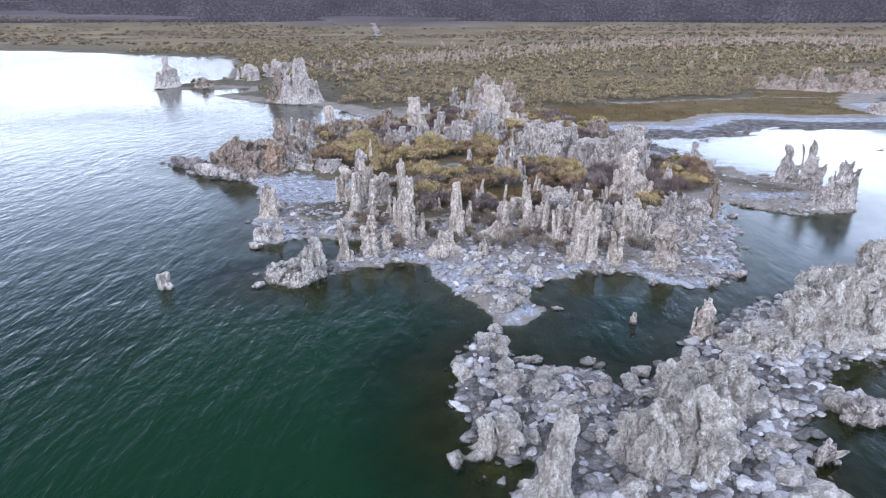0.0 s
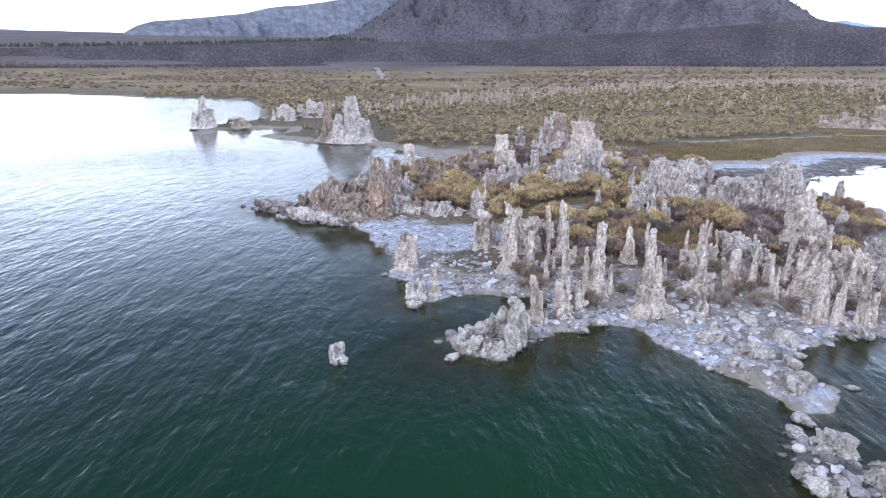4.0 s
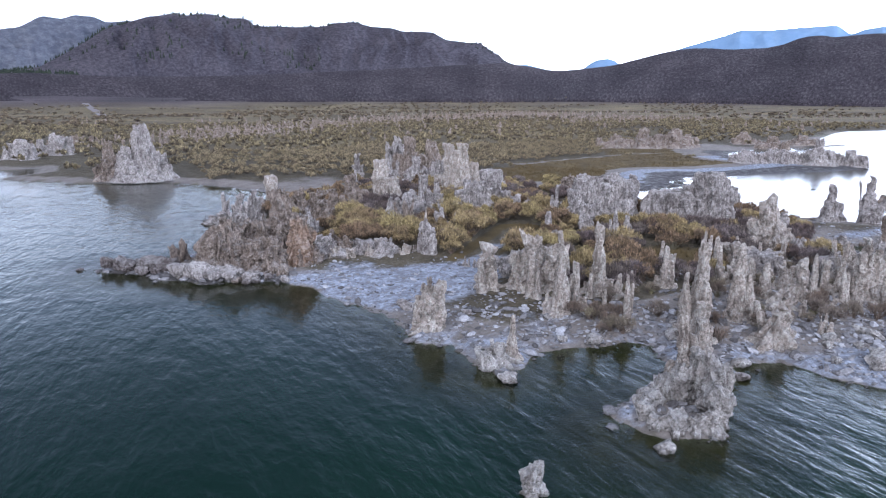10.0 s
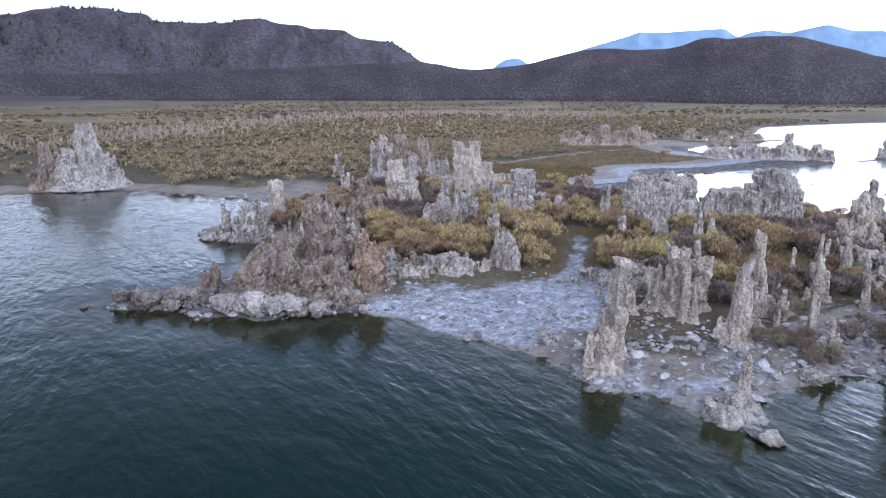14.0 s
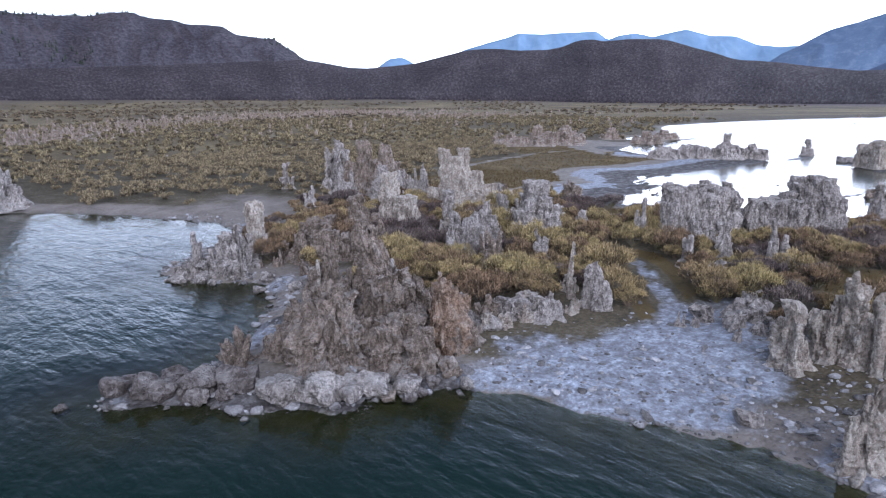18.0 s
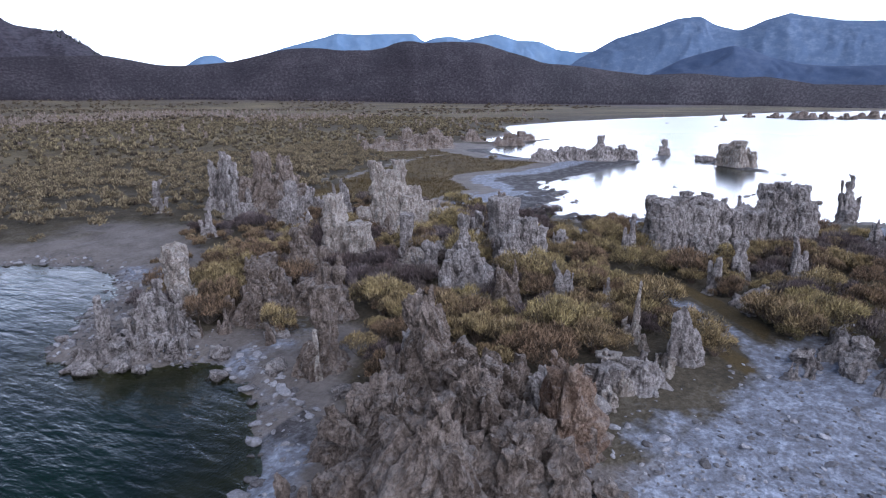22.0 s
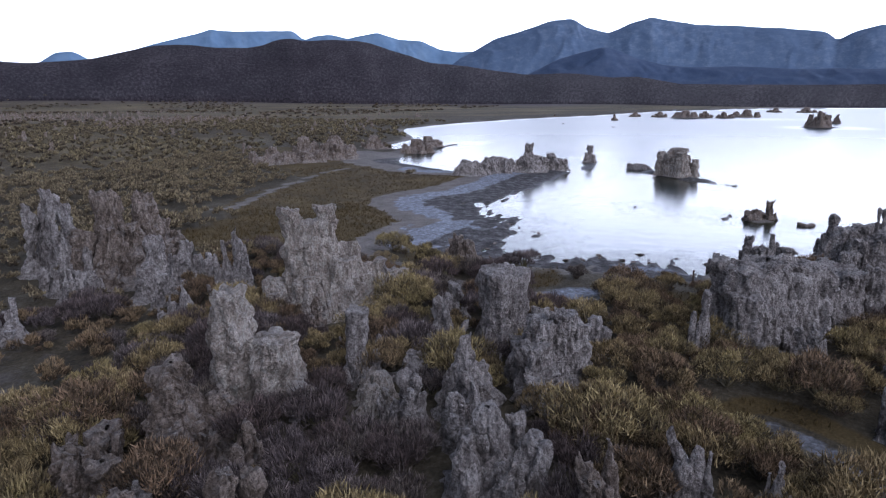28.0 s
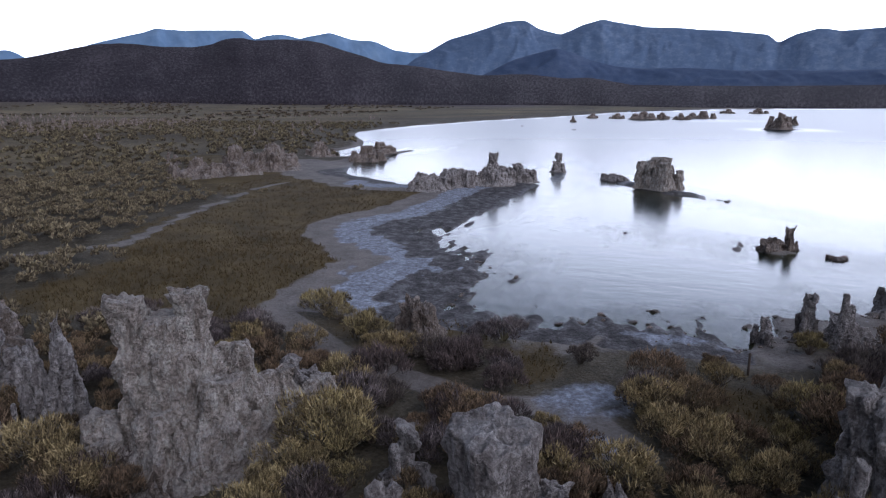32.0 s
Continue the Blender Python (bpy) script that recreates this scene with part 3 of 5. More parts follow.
# ---- hills and mountains ----


def hill_material(name, a, b, c, scale, relief_=0.6):
    m = Mat(name)
    face = m.t.nodes.new("ShaderNodeCombineXYZ")  # along the slope and up it
    m.t.links.new(m.attr("around"), face.inputs[0])
    m.t.links.new(m.attr("rise"), face.inputs[1])
    spot = m.noise(scale, 6, 0.8, face.outputs[0])
    v = m.math("ADD", m.math("MULTIPLY", spot, 0.75), m.math("MULTIPLY", m.noise(scale * 0.06, 5, 0.6, face.outputs[0]), 0.25))
    return m.done(m.ramp(v, (0.4, a), (0.5, b), (0.6, c)), 0.95, m.bump(spot, relief_, 1.0 / scale), 0.1)


def ridge(name, label, az0, az1, r0, r1, bumps, mat, rough, steps=(420, 60), seed=0.0, gully=1.0):
    """A range of hills round the place: the crest softly follows knots of bearing and elevation, in degrees."""
    az = np.radians(np.linspace(az0, az1, steps[0]))
    t = np.linspace(0, 1, steps[1])
    A, Tt = np.meshgrid(az, t)
    deg = np.degrees(A)
    knots = np.array(bumps, float)
    crest = sum(wt * np.interp(deg + s, knots[:, 0], knots[:, 1]) for s, wt in ((-0.2, 0.25), (0, 0.5), (0.2, 0.25)))
    ends = ss(az0, az0 + 3, deg) * ss(az1, az1 - 3, deg)
    crest = crest * ends + rough * fbm(deg * 0.55 + seed, 0 * A, 0 * A + seed, 4, 0.4)
    R = r0 + (r1 - r0) * Tt
    top = r0 + (r1 - r0) * 0.72
    H = (top * np.tan(np.radians(np.maximum(crest, 0.0))) + 9) * ends
    shape = np.where(Tt < 0.72, ss(-0.25, 0.72, Tt) ** 1.15 - ss(-0.25, 0.72, 0.0) ** 1.15 * (1 - Tt / 0.72), 1 - ss(0.72, 1.25, Tt))
    x, y = R * np.sin(A), 60 + R * np.cos(A)
    g = -np.abs(fbm(deg * 0.5 + 0.45 * vnoise(deg * 0.3, Tt * 5, seed), Tt * 4.0, seed + 0 * A, 4, 0.5))
    z = H * shape * (1 + gully * 0.15 * g * np.sin(np.pi * np.clip(Tt / 0.72, 0, 1)))
    base = relief(x.ravel(), y.ravel()).reshape(x.shape)
    z = np.maximum(z, 0) + np.minimum(base, 9 + 0 * base) * (1 - shape) - 6 * (Tt == 0)
    n, m = steps
    a = (np.arange(m - 1)[:, None] * n + np.arange(n - 1)[None, :]).ravel()
    me = mesh(name, np.stack([x.ravel(), y.ravel(), z.ravel()], 1), np.stack([a, a + 1, a + n + 1, a + n], 1)[:, ::-1], [mat])
    attribute(me, "around", A * (r0 + r1) / 2)
    attribute(me, "rise", z * 1.5)
    tagged(new(name, me), label, "hill", kind="structure")
    return x, y, z


# distance haze is painted into these colours, faint on near hills, bluest far off
HILL_NEAR = hill_material("hill_sage", (0.016, 0.012, 0.015), (0.04, 0.032, 0.037), (0.1, 0.084, 0.089), 0.26)
HILL_LEFT = hill_material("hill_scrub", (0.028, 0.025, 0.032), (0.062, 0.055, 0.066), (0.105, 0.093, 0.103), 0.11, 0.4)
HILL_BACK = hill_material("hill_grey_haze", (0.072, 0.079, 0.105), (0.1, 0.108, 0.135), (0.16, 0.168, 0.195), 0.03)
HAZE_BLUE = hill_material("mountain_haze_blue", (0.105, 0.155, 0.25), (0.122, 0.175, 0.27), (0.175, 0.23, 0.32), 0.02, 0.2)
HAZE_LOW = hill_material("mountain_haze_low", (0.055, 0.082, 0.145), (0.066, 0.096, 0.165), (0.09, 0.12, 0.19), 0.008, 0.1)
HAZE_FAR = hill_material("mountain_haze_far", (0.16, 0.255, 0.39), (0.175, 0.275, 0.415), (0.21, 0.31, 0.44), 0.006, 0.08)
near_grid = ridge("hill_dark", "long dark brown hill covered in sagebrush", -46, 124, 620, 1500,
      [(-46, 1.3), (-34, 1.35), (-23, 1.66), (-9, 2.1), (-2.7, 1.95), (3.5, 2.05), (12.6, 2.45), (20, 2.85), (25, 3.1), (30, 3.3), (32, 2.95), (33.5, 2.68), (35.2, 2.64), (37.2, 2.8), (39.2, 3.0),
       (40.6, 3.36), (42.2, 3.75), (43.6, 4.06), (45.4, 4.22), (46.7, 4.2), (48.5, 4.02), (51, 4.08), (52.2, 4.28), (53, 4.62), (53.9, 4.86), (54.6, 4.9), (55.5, 4.68), (56.5, 4.72), (57.9, 4.8),
       (60, 4.78), (61.2, 4.55), (62.7, 4.05), (64.4, 3.6), (65.7, 3.11), (66.5, 2.93), (69.4, 2.68), (71.3, 2.34), (74.5, 1.97), (78.2, 2.01), (79.1, 1.98), (81.8, 1.66), (83.8, 1.66), (85.3, 1.43),
       (87.4, 1.06), (92, 0.96), (96.6, 0.88), (112, 0.85)], HILL_NEAR, 0.02, (720, 60), seed=2.0, gully=0.25)
left_grid = ridge("mountain_scrub", "broad grey-brown mountain with scattered pines along its crest", -26, 40, 1100, 2700,
      [(-22, 1.2), (-10, 2.0), (-7.6, 2.6), (-5.3, 3.9), (-3.3, 5.3), (-1.4, 6.05), (0.2, 6.4), (1.8, 6.78), (4.3, 6.88), (6, 6.68), (7.6, 6.75), (8.3, 6.1), (9.5, 6.05), (11.8, 6.0), (13.9, 6.28), (15.5, 6.5),
       (16.8, 6.5), (17.9, 6.2), (19.6, 6.1), (20.6, 5.88), (22.5, 5.82), (23.5, 5.7), (24.4, 5.25), (26.6, 4.98), (27.5, 4.85), (28.6, 4.22), (29.9, 3.35), (32.2, 2.78), (35, 2.2), (38, 1.5)],
      HILL_LEFT, 0.05, (600, 72), seed=7.0, gully=1.1)
ridge("mountain_grey", "hazy pale grey mountain behind the scrub mountain", -36, 10, 2700, 3600,
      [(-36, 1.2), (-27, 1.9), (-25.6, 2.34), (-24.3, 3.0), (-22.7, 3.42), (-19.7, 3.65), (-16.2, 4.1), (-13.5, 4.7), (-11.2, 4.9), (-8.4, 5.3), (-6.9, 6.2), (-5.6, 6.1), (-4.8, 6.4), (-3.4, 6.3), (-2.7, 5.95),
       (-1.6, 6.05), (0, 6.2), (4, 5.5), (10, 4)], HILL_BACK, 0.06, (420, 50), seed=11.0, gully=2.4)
ridge("mountain_low", "low dark haze-blue hill before the high mountains", 70, 126, 2300, 3000,
      [(70, 0.4), (74.8, 1.97), (77.1, 3.12), (79.3, 3.73), (80.4, 4.0), (81, 4.08), (82.3, 3.72), (83.7, 3.17), (85.8, 2.6), (87.9, 2.36), (91.4, 2.36), (95, 2.1), (102, 1.93), (112, 1.9), (126, 1.8)], HAZE_LOW, 0.03, (320, 36), seed=21.0)
ridge("mountains_blue", "high haze-blue mountains with faint snow patches", 62, 125, 3100, 4700,
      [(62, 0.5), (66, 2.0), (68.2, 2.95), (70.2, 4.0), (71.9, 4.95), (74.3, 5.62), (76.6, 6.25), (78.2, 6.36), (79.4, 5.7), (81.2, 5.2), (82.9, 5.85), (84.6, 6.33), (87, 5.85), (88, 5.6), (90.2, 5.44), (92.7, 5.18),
       (94.4, 5.08), (97.1, 4.7), (97.9, 4.06), (98.9, 4.6), (100.5, 4.98), (102, 4.72), (107, 5.0), (112, 5.2), (125, 3.5)], HAZE_BLUE, 0.05, (560, 50), seed=31.0, gully=0.6)
ridge("mountains_pale", "far mountains paled to haze blue", 26, 74, 3600, 4800,
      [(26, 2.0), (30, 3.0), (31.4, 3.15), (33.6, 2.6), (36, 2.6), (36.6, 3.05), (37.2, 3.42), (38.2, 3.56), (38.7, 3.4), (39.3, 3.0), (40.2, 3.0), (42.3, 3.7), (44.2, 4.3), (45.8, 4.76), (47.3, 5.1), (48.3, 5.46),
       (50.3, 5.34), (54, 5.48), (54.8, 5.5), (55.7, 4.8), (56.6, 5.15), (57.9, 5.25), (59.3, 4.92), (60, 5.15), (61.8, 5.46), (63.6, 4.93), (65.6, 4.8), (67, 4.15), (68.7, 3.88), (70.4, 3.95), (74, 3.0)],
      HAZE_FAR, 0.03, (480, 36), seed=41.0, gully=0.9)
ridge("mountains_west", "far hills over the lake paled to haze blue", -48, -22, 3650, 4700, [(-48, 2.7), (-36, 2.7), (-33, 2.59), (-31, 2.49), (-28.5, 2.4), (-25.5, 2.3), (-22, 1.5)], HAZE_FAR, 0.02, (160, 30), seed=51.0, gully=0.6)

# ---- tufa ----
rng = np.random.default_rng(5)


def column(cx, cy, z0, h, a, b, turn=0.0, taper=0.45, power=1.0, flare=0.35, lean=(0, 0), seed=0.0, step=0.09, knob=1.0, cap=0.5, flat=0.12, rough=0.8):
    """One knobbly, fluted pillar of tufa: half widths a and b, closed on top."""
    r = math.sqrt(a * b)
    seg = int(np.clip(2 * math.pi * max(a, b) * 0.9 / step, 9, 90))
    side = int(np.clip(h / step, 6, 60))
    caps = int(np.clip(r / step * 0.8, 2, 9))
    u = np.concatenate([np.linspace(0, 1, side), np.ones(caps)])
    c = np.concatenate([np.zeros(side), np.linspace(0, 1, caps + 1)[1:]])
    th = np.arange(seg) / seg * 2 * math.pi
    U, TH = np.meshgrid(u, th, indexing="ij")
    C = np.meshgrid(c, th, indexing="ij")[0]
    prof = taper + (1 - taper) * (1 - U) ** power + flare * np.exp(-U / 0.13)
    prof = prof * np.cos(C * math.pi / 2) ** 0.55
    ct, st = np.cos(TH), np.sin(TH)
    # squarish plan for the broad ones
    sq = 1.0 / np.maximum(np.abs(ct), np.abs(st)) ** (0.35 if max(a, b) > 2 * min(a, b) else 0.0)
    X, Y = a * prof * ct * sq, b * prof * st * sq
    Z = U * h + cap * r * taper * np.sin(C * math.pi / 2) * 0.6
    amp = min(1.0, r / 0.45) * knob
    s = seed * 7.31
    # bundles of vertical pillars with sharp creases, finer knobs upon them, then small nodules
    l1 = fbm(X * 1.3 + s, Y * 1.3 - s, Z * 0.9, 2)
    f1 = 1.9 / min(1.3, max(0.45, r))
    k1 = 0.5 - cells(X * f1 + s, Y * f1, Z * 0.42 * f1 - s)
    k2 = 0.5 - cells(X * 4.8 - s + 0.4 * l1, Y * 4.8, Z * 1.5 + s)
    k3 = 0.5 - cells(X * 10 + s, Y * 10, Z * 6.5 + s)
    l3 = np.abs(vnoise(X * 6.5 + s, Y * 6.5, Z * 4.0)) - 0.3
    pit = np.maximum(vnoise(X * 3.1 + s, Y * 3.1, Z * 2.2 - s) - 0.35, 0)
    ledge = vnoise(0.5 * X + s, 0.5 * Y, Z * 1.9 + s) * ss(0.35, 0.9, U)
    d = amp * (0.42 * k1 * min(1.2, r / 0.4) + 0.2 * l1 + 0.2 * k2 - 0.34 * rough * pit + 0.1 * ledge) + rough * (0.1 * k3 - 0.15 * l3) * min(1, r / 0.3)
    d = d + 0.03 * rough * lattice(np.floor(X * 23).astype(int), np.floor(Y * 23).astype(int), np.floor(Z * 19).astype(int)) * min(1, r / 0.3)
    d = d * (0.55 + 0.45 * np.cos(C * math.pi / 2))
    X, Y = X + d * ct, Y + d * st
    tops = flat * h * (vnoise(X * 1.6 + s, Y * 1.6, s + 0 * X) * 0.6 - 1.1 * (np.abs(vnoise(X * 3.2 + s, Y * 3.2, s + 0 * X)) - 0.35))
    Z = Z + (tops + 0.2 * amp * k1 + 0.12 * amp * k2) * ss(0.55, 1.0, U) + 0.05 * amp * k3
    bend = U ** 1.4
    X = X + lean[0] * bend + 0.10 * amp * np.sin(U * 5 + s) * U
    Y = Y + lean[1] * bend
    co, si = math.cos(turn), math.sin(turn)
    V = np.stack([(cx + X * co - Y * si).ravel(), (cy + X * si + Y * co).ravel(), (z0 + Z).ravel()], 1)
    n = len(u)
    i = (np.arange(n - 1)[:, None] * seg + np.arange(seg)[None, :]).ravel()
    j = (np.arange(n - 1)[:, None] * seg + (np.arange(seg)[None, :] + 1) % seg).ravel()
    return V, np.stack([i, j, j + seg, i + seg], 1)


def fuse(pieces):
    V, F, k = [], [], 0
    for v, f in pieces:
        V.append(v)
        F.append(f + k)
        k += len(v)
    return np.concatenate(V), np.concatenate(F)


TUFA_SPOTS = []


def detail(x, y):
    if -25 < x < 18 and 9 < y < 76:
        return 0.07
    return 0.14 if (x < 75 and y < 100) else 0.3


def tufa(kind, x, y, h, w, mat, label, turn=0.0, n=None, sink=0.12, seed=None, thick=None, taper=0.82, cat="tufa tower", group=""):
    seed = seed if seed is not None else round(abs(x * 3.7 + y * 1.9), 2)
    r = np.random.default_rng(int(seed * 100) + 3)
    z = float(relief(np.array([x]), np.array([y]))[0])
    z = max(z, -0.25)
    top = thing({"spire": "tufa_spire", "cluster": "tufa_cluster", "wall": "tufa_wall", "mound": "tufa_mound", "cone": "tufa_cone", "fins": "tufa_fins", "pedestal": "tufa_pedestal", "ring": "tufa_ring"}[kind], x, y, z, label, cat, group)
    st = detail(x, y)
    TUFA_SPOTS.append((x, y, w * (0.55 if kind != "spire" else 0.7)))
    co, si = math.cos(turn), math.sin(turn)

    def add(name, lab, *cols):
        V, F = fuse(cols)
        part(name, mesh(name, V, F, [mat], smooth=False), top, lab)

    if kind == "spire":
        n = n or (2 if w < 0.7 else 4)
        add("base", "", column(0, 0, -sink - 0.1, 0.28 * h + 0.12, w * 0.5, w * 0.44, r.uniform(0, 3), 0.3, 1.0, 0.4, seed=seed, step=st, knob=1.2))
        for k in range(n):
            q, a = (0, 0) if k == 0 else (w * r.uniform(0.25, 0.42), r.uniform(0, 6.28))
            hh = h if k == 0 else h * r.uniform(0.5, 0.88)
            rr = min(0.25 * w + 0.04, 0.19 * hh) * (1 if k == 0 else 0.78)
            add("spire", "", column(q * math.cos(a), q * math.sin(a), -sink, hh + sink, rr, rr * r.uniform(0.75, 1.0), r.uniform(0, 3), r.uniform(0.4, 0.55),
                                    0.9, 0.55, (r.normal(0, 0.05) * hh, r.normal(0, 0.05) * hh), seed + k, st * 0.85, knob=0.5, cap=1.3, rough=0.45))
        for k in range(2):
            a = r.uniform(0, 6.28)
            add("stump", "", column(0.45 * w * math.cos(a), 0.45 * w * math.sin(a), -sink, h * r.uniform(0.14, 0.34), 0.16 * w + 0.05, 0.14 * w + 0.05, 0, 0.5, seed=seed + 9 + k, step=st))
    elif kind in ("cluster", "cone"):
        n = n or int(np.clip(w * 2.6, 4, 9))
        cone = kind == "cone"
        add("base", "", column(0, 0, -sink - 0.1, (0.55 if cone else 0.42) * h, w * (0.5 if cone else 0.44), w * (0.44 if cone else 0.38), turn, 0.35, 1.0, 0.12, seed=seed, step=st, knob=1.3, flat=0.3))
        add("peak", "", column(0, 0, -sink, h + sink, w * 0.27, w * 0.23, turn, 0.42 if cone else 0.5, 1.0, 0.4, (r.normal(0, 0.03) * h, r.normal(0, 0.03) * h), seed + 1, st, cap=0.9, flat=0.2))
        for k in range(n - 1):
            a = 6.28 * (k + r.uniform(0, 0.8)) / (n - 1)
            q = r.uniform(0.22, 0.46) * w
            px, py = q * math.cos(a), 0.8 * q * math.sin(a)
            hh = h * (1.05 - 1.25 * q / w) * r.uniform(0.55, 1.0) if cone else h * r.uniform(0.45, 0.93)
            rr = w * r.uniform(0.11, 0.19)
            add("spire", "", column(px * co - py * si, px * si + py * co, -sink, hh, rr, rr * r.uniform(0.7, 1), r.uniform(0, 3), r.uniform(0.4, 0.65), 1.0, 0.4,
                                    (r.normal(0, 0.05) * hh, r.normal(0, 0.05) * hh), seed + 2 + k, st, cap=1.0, flat=0.2))
    elif kind == "fins":  # thin slabs that lean apart from a common foot
        n = n or 6
        add("base", "", column(0, 0, -sink - 0.1, 0.45 * h, w * 0.46, w * 0.36, turn, 0.35, 1.0, 0.1, seed=seed, step=st, knob=1.2, flat=0.3))
        for k in range(n):
            a, q = 6.28 * (k + r.uniform(0, 0.6)) / n, r.uniform(0.08, 0.34) * w
            hh = h * (1.0 if k == 0 else r.uniform(0.45, 0.9))
            rr = w * r.uniform(0.17, 0.27)
            px, py = q * math.cos(a), 0.8 * q * math.sin(a)
            add("slab", "", column(px * co - py * si, px * si + py * co, -sink, hh + sink, rr, rr * r.uniform(0.5, 0.75), r.uniform(0, 3), r.uniform(0.22, 0.45), 1.0, 0.35,
                                   (0.3 * hh * math.cos(a) * r.uniform(0.2, 1), 0.3 * hh * math.sin(a) * r.uniform(0.2, 1)), seed + 2 + k, st, knob=0.7, cap=0.8, flat=0.2, rough=0.5))
    elif kind == "pedestal":  # a thick stump, widest near its flat top
        add("base", "", column(0.1 * w, 0, -sink - 0.1, 0.4 * h, w * 0.6, w * 0.5, turn, 0.45, 1.0, 0.2, seed=seed + 3, step=st, flat=0.3))
        add("column", "", column(0, 0, -sink, h + sink, w * 0.36, w * 0.31, turn, 1.02, 1.0, 0.3, (r.normal(0, 0.03) * h, 0), seed, st, knob=0.7, cap=0.15, flat=0.06, rough=0.55))
        for k in range(n or 2):
            a = r.uniform(0, 6.28)
            add("stump", "", column(0.6 * w * math.cos(a), 0.6 * w * math.sin(a), -sink, h * r.uniform(0.25, 0.5), 0.22 * w, 0.18 * w, 0, 0.6, seed=seed + 9 + k, step=st, cap=0.6))
    elif kind == "ring":  # a crater of fused knobs, tallest on one side, open within
        n = n or 13
        for k in range(n):
            a = 6.28 * k / n
            hh = h * (0.3 + 0.7 * max(0.0, math.cos(a - turn)) ** 0.8) * r.uniform(0.85, 1.1)
            rr = w * r.uniform(0.1, 0.14)
            add("knob", "", column(0.4 * w * math.cos(a), 0.37 * w * math.sin(a), -sink - 0.2, hh + sink, rr, rr * 0.85, a, 0.85, 1.0, 0.15,
                                   (-0.08 * hh * math.cos(a), -0.08 * hh * math.sin(a)), seed + k, st, knob=1.2, cap=0.5, flat=0.25))
    elif kind == "wall":
        t = thick or min(0.42 * w, 1.5)
        add("body", "", column(0, 0, -sink, h * 0.9, w * 0.47, t * 0.5, turn, taper, 1.0, 0.12, seed=seed, step=st * 1.1, knob=1.1, cap=0.15, flat=0.08, rough=0.5))
        n = n or int(np.clip(w * 2.2, 5, 12))
        for k in range(n):
            px = w * (-0.38 + 0.76 * (k + r.uniform(-0.3, 0.3)) / (n - 1))
            py = t * 0.42 * (1 if k % 2 else -1) * r.uniform(0.5, 1.1)
            rr = r.uniform(0.2, 0.42) * min(1.5, 0.5 + 0.25 * w)
            add("flute", "", column(px * co - py * si, px * si + py * co, -sink, h * r.uniform(0.55, 1.03), rr * 1.25, rr, r.uniform(0, 3), r.uniform(0.75, 0.95), 1.0, 0.2,
                                    seed=seed + 1 + k, step=st, knob=0.8, cap=0.3, flat=0.06, rough=0.45))
    else:
        n = n or int(np.clip(w * 2.2, 4, 10))
        add("body", "", column(0, 0, -sink - 0.1, h * 0.8, w * 0.46, w * 0.38, turn, 0.5, 1.4, 0.2, seed=seed, step=st, knob=1.5, cap=0.5, flat=0.3, rough=0.6))
        for k in range(n):
            a, q = 6.28 * (k + r.uniform(0, 0.7)) / n, r.uniform(0.1, 0.42) * w
            rr = w * r.uniform(0.12, 0.2)
            px, py = q * math.cos(a), 0.8 * q * math.sin(a)
            add("knob", "", column(px * co - py * si, px * si + py * co, -sink, h * r.uniform(0.5, 1.05) * (1.15 - q / w), rr, rr * 0.85, r.uniform(0, 3), 0.6, 1.0, 0.25,
                                   seed=seed + 1 + k, step=st, knob=1.2, cap=0.9, flat=0.25, rough=0.6))
    return top


PALE = "slender pale tan tufa spire rising from white rubble"
CLUS = "cluster of fused pale tufa spires on a rough base"
FRONT = dict(mat=TUFA_PALE, label=PALE, group="front spires")
FCLUS = dict(mat=TUFA_PALE, label=CLUS, group="front spires")
# the front row by the water
tufa("cluster", -3.6, 30.6, 1.7, 1.3, **FCLUS)
tufa("cluster", -2.9, 31.0, 1.2, 0.9, seed=5.5, **FCLUS)
tufa("cluster", -10.5, 37.2, 2.2, 1.5, **FCLUS)
tufa("cluster", -6.3, 40.4, 1.9, 1.7, n=6, **FCLUS)
tufa("cluster", -4.5, 39.4, 2.3, 2.3, n=9, **FCLUS)
tufa("spire", -5.2, 38.4, 1.9, 0.8, n=3, **FRONT)
tufa("spire", -5.3, 36.4, 2.85, 0.95, **FRONT)
tufa("spire", -2.7, 39.7, 2.4, 0.6, **FRONT)
tufa("spire", -4.2, 36.6, 1.75, 0.8, n=3, **FRONT)
tufa("spire", -2.4, 37.5, 2.9, 1.2, n=3, **FRONT)
tufa("spire", -2.7, 35.2, 1.7, 0.5, **FRONT)
tufa("spire", 0.8, 36.9, 1.8, 0.8, n=2, **FRONT)
tufa("spire", -1.8, 32.5, 3.4, 1.3, n=4, **FRONT)
tufa("spire", 5.8, 39.6, 1.65, 0.7, **FRONT)
tufa("spire", 5.1, 38.0, 1.6, 0.7, **FRONT)
tufa("spire", 0.7, 32.8, 2.8, 1.0, n=3, **FRONT)
tufa("spire", 0.8, 32.0, 1.0, 0.55, **FRONT)
tufa("spire", 3.9, 35.1, 1.3, 0.5, **FRONT)
tufa("spire", 3.5, 33.9, 1.35, 0.75, n=3, **FRONT)
tufa("wall", 6.9, 36.8, 1.15, 2.4, mat=TUFA_GREY, label="low grey tufa wall behind the spires", turn=0.3)
tufa("cluster", 4.5, 33.1, 1.6, 1.0, **FCLUS)
tufa("spire", 5.5, 33.2, 1.9, 0.5, **FRONT)
tufa("spire", 6.3, 33.3, 1.55, 0.75, **FRONT)
tufa("spire", 6.9, 33.0, 2.3, 0.65, **FRONT)
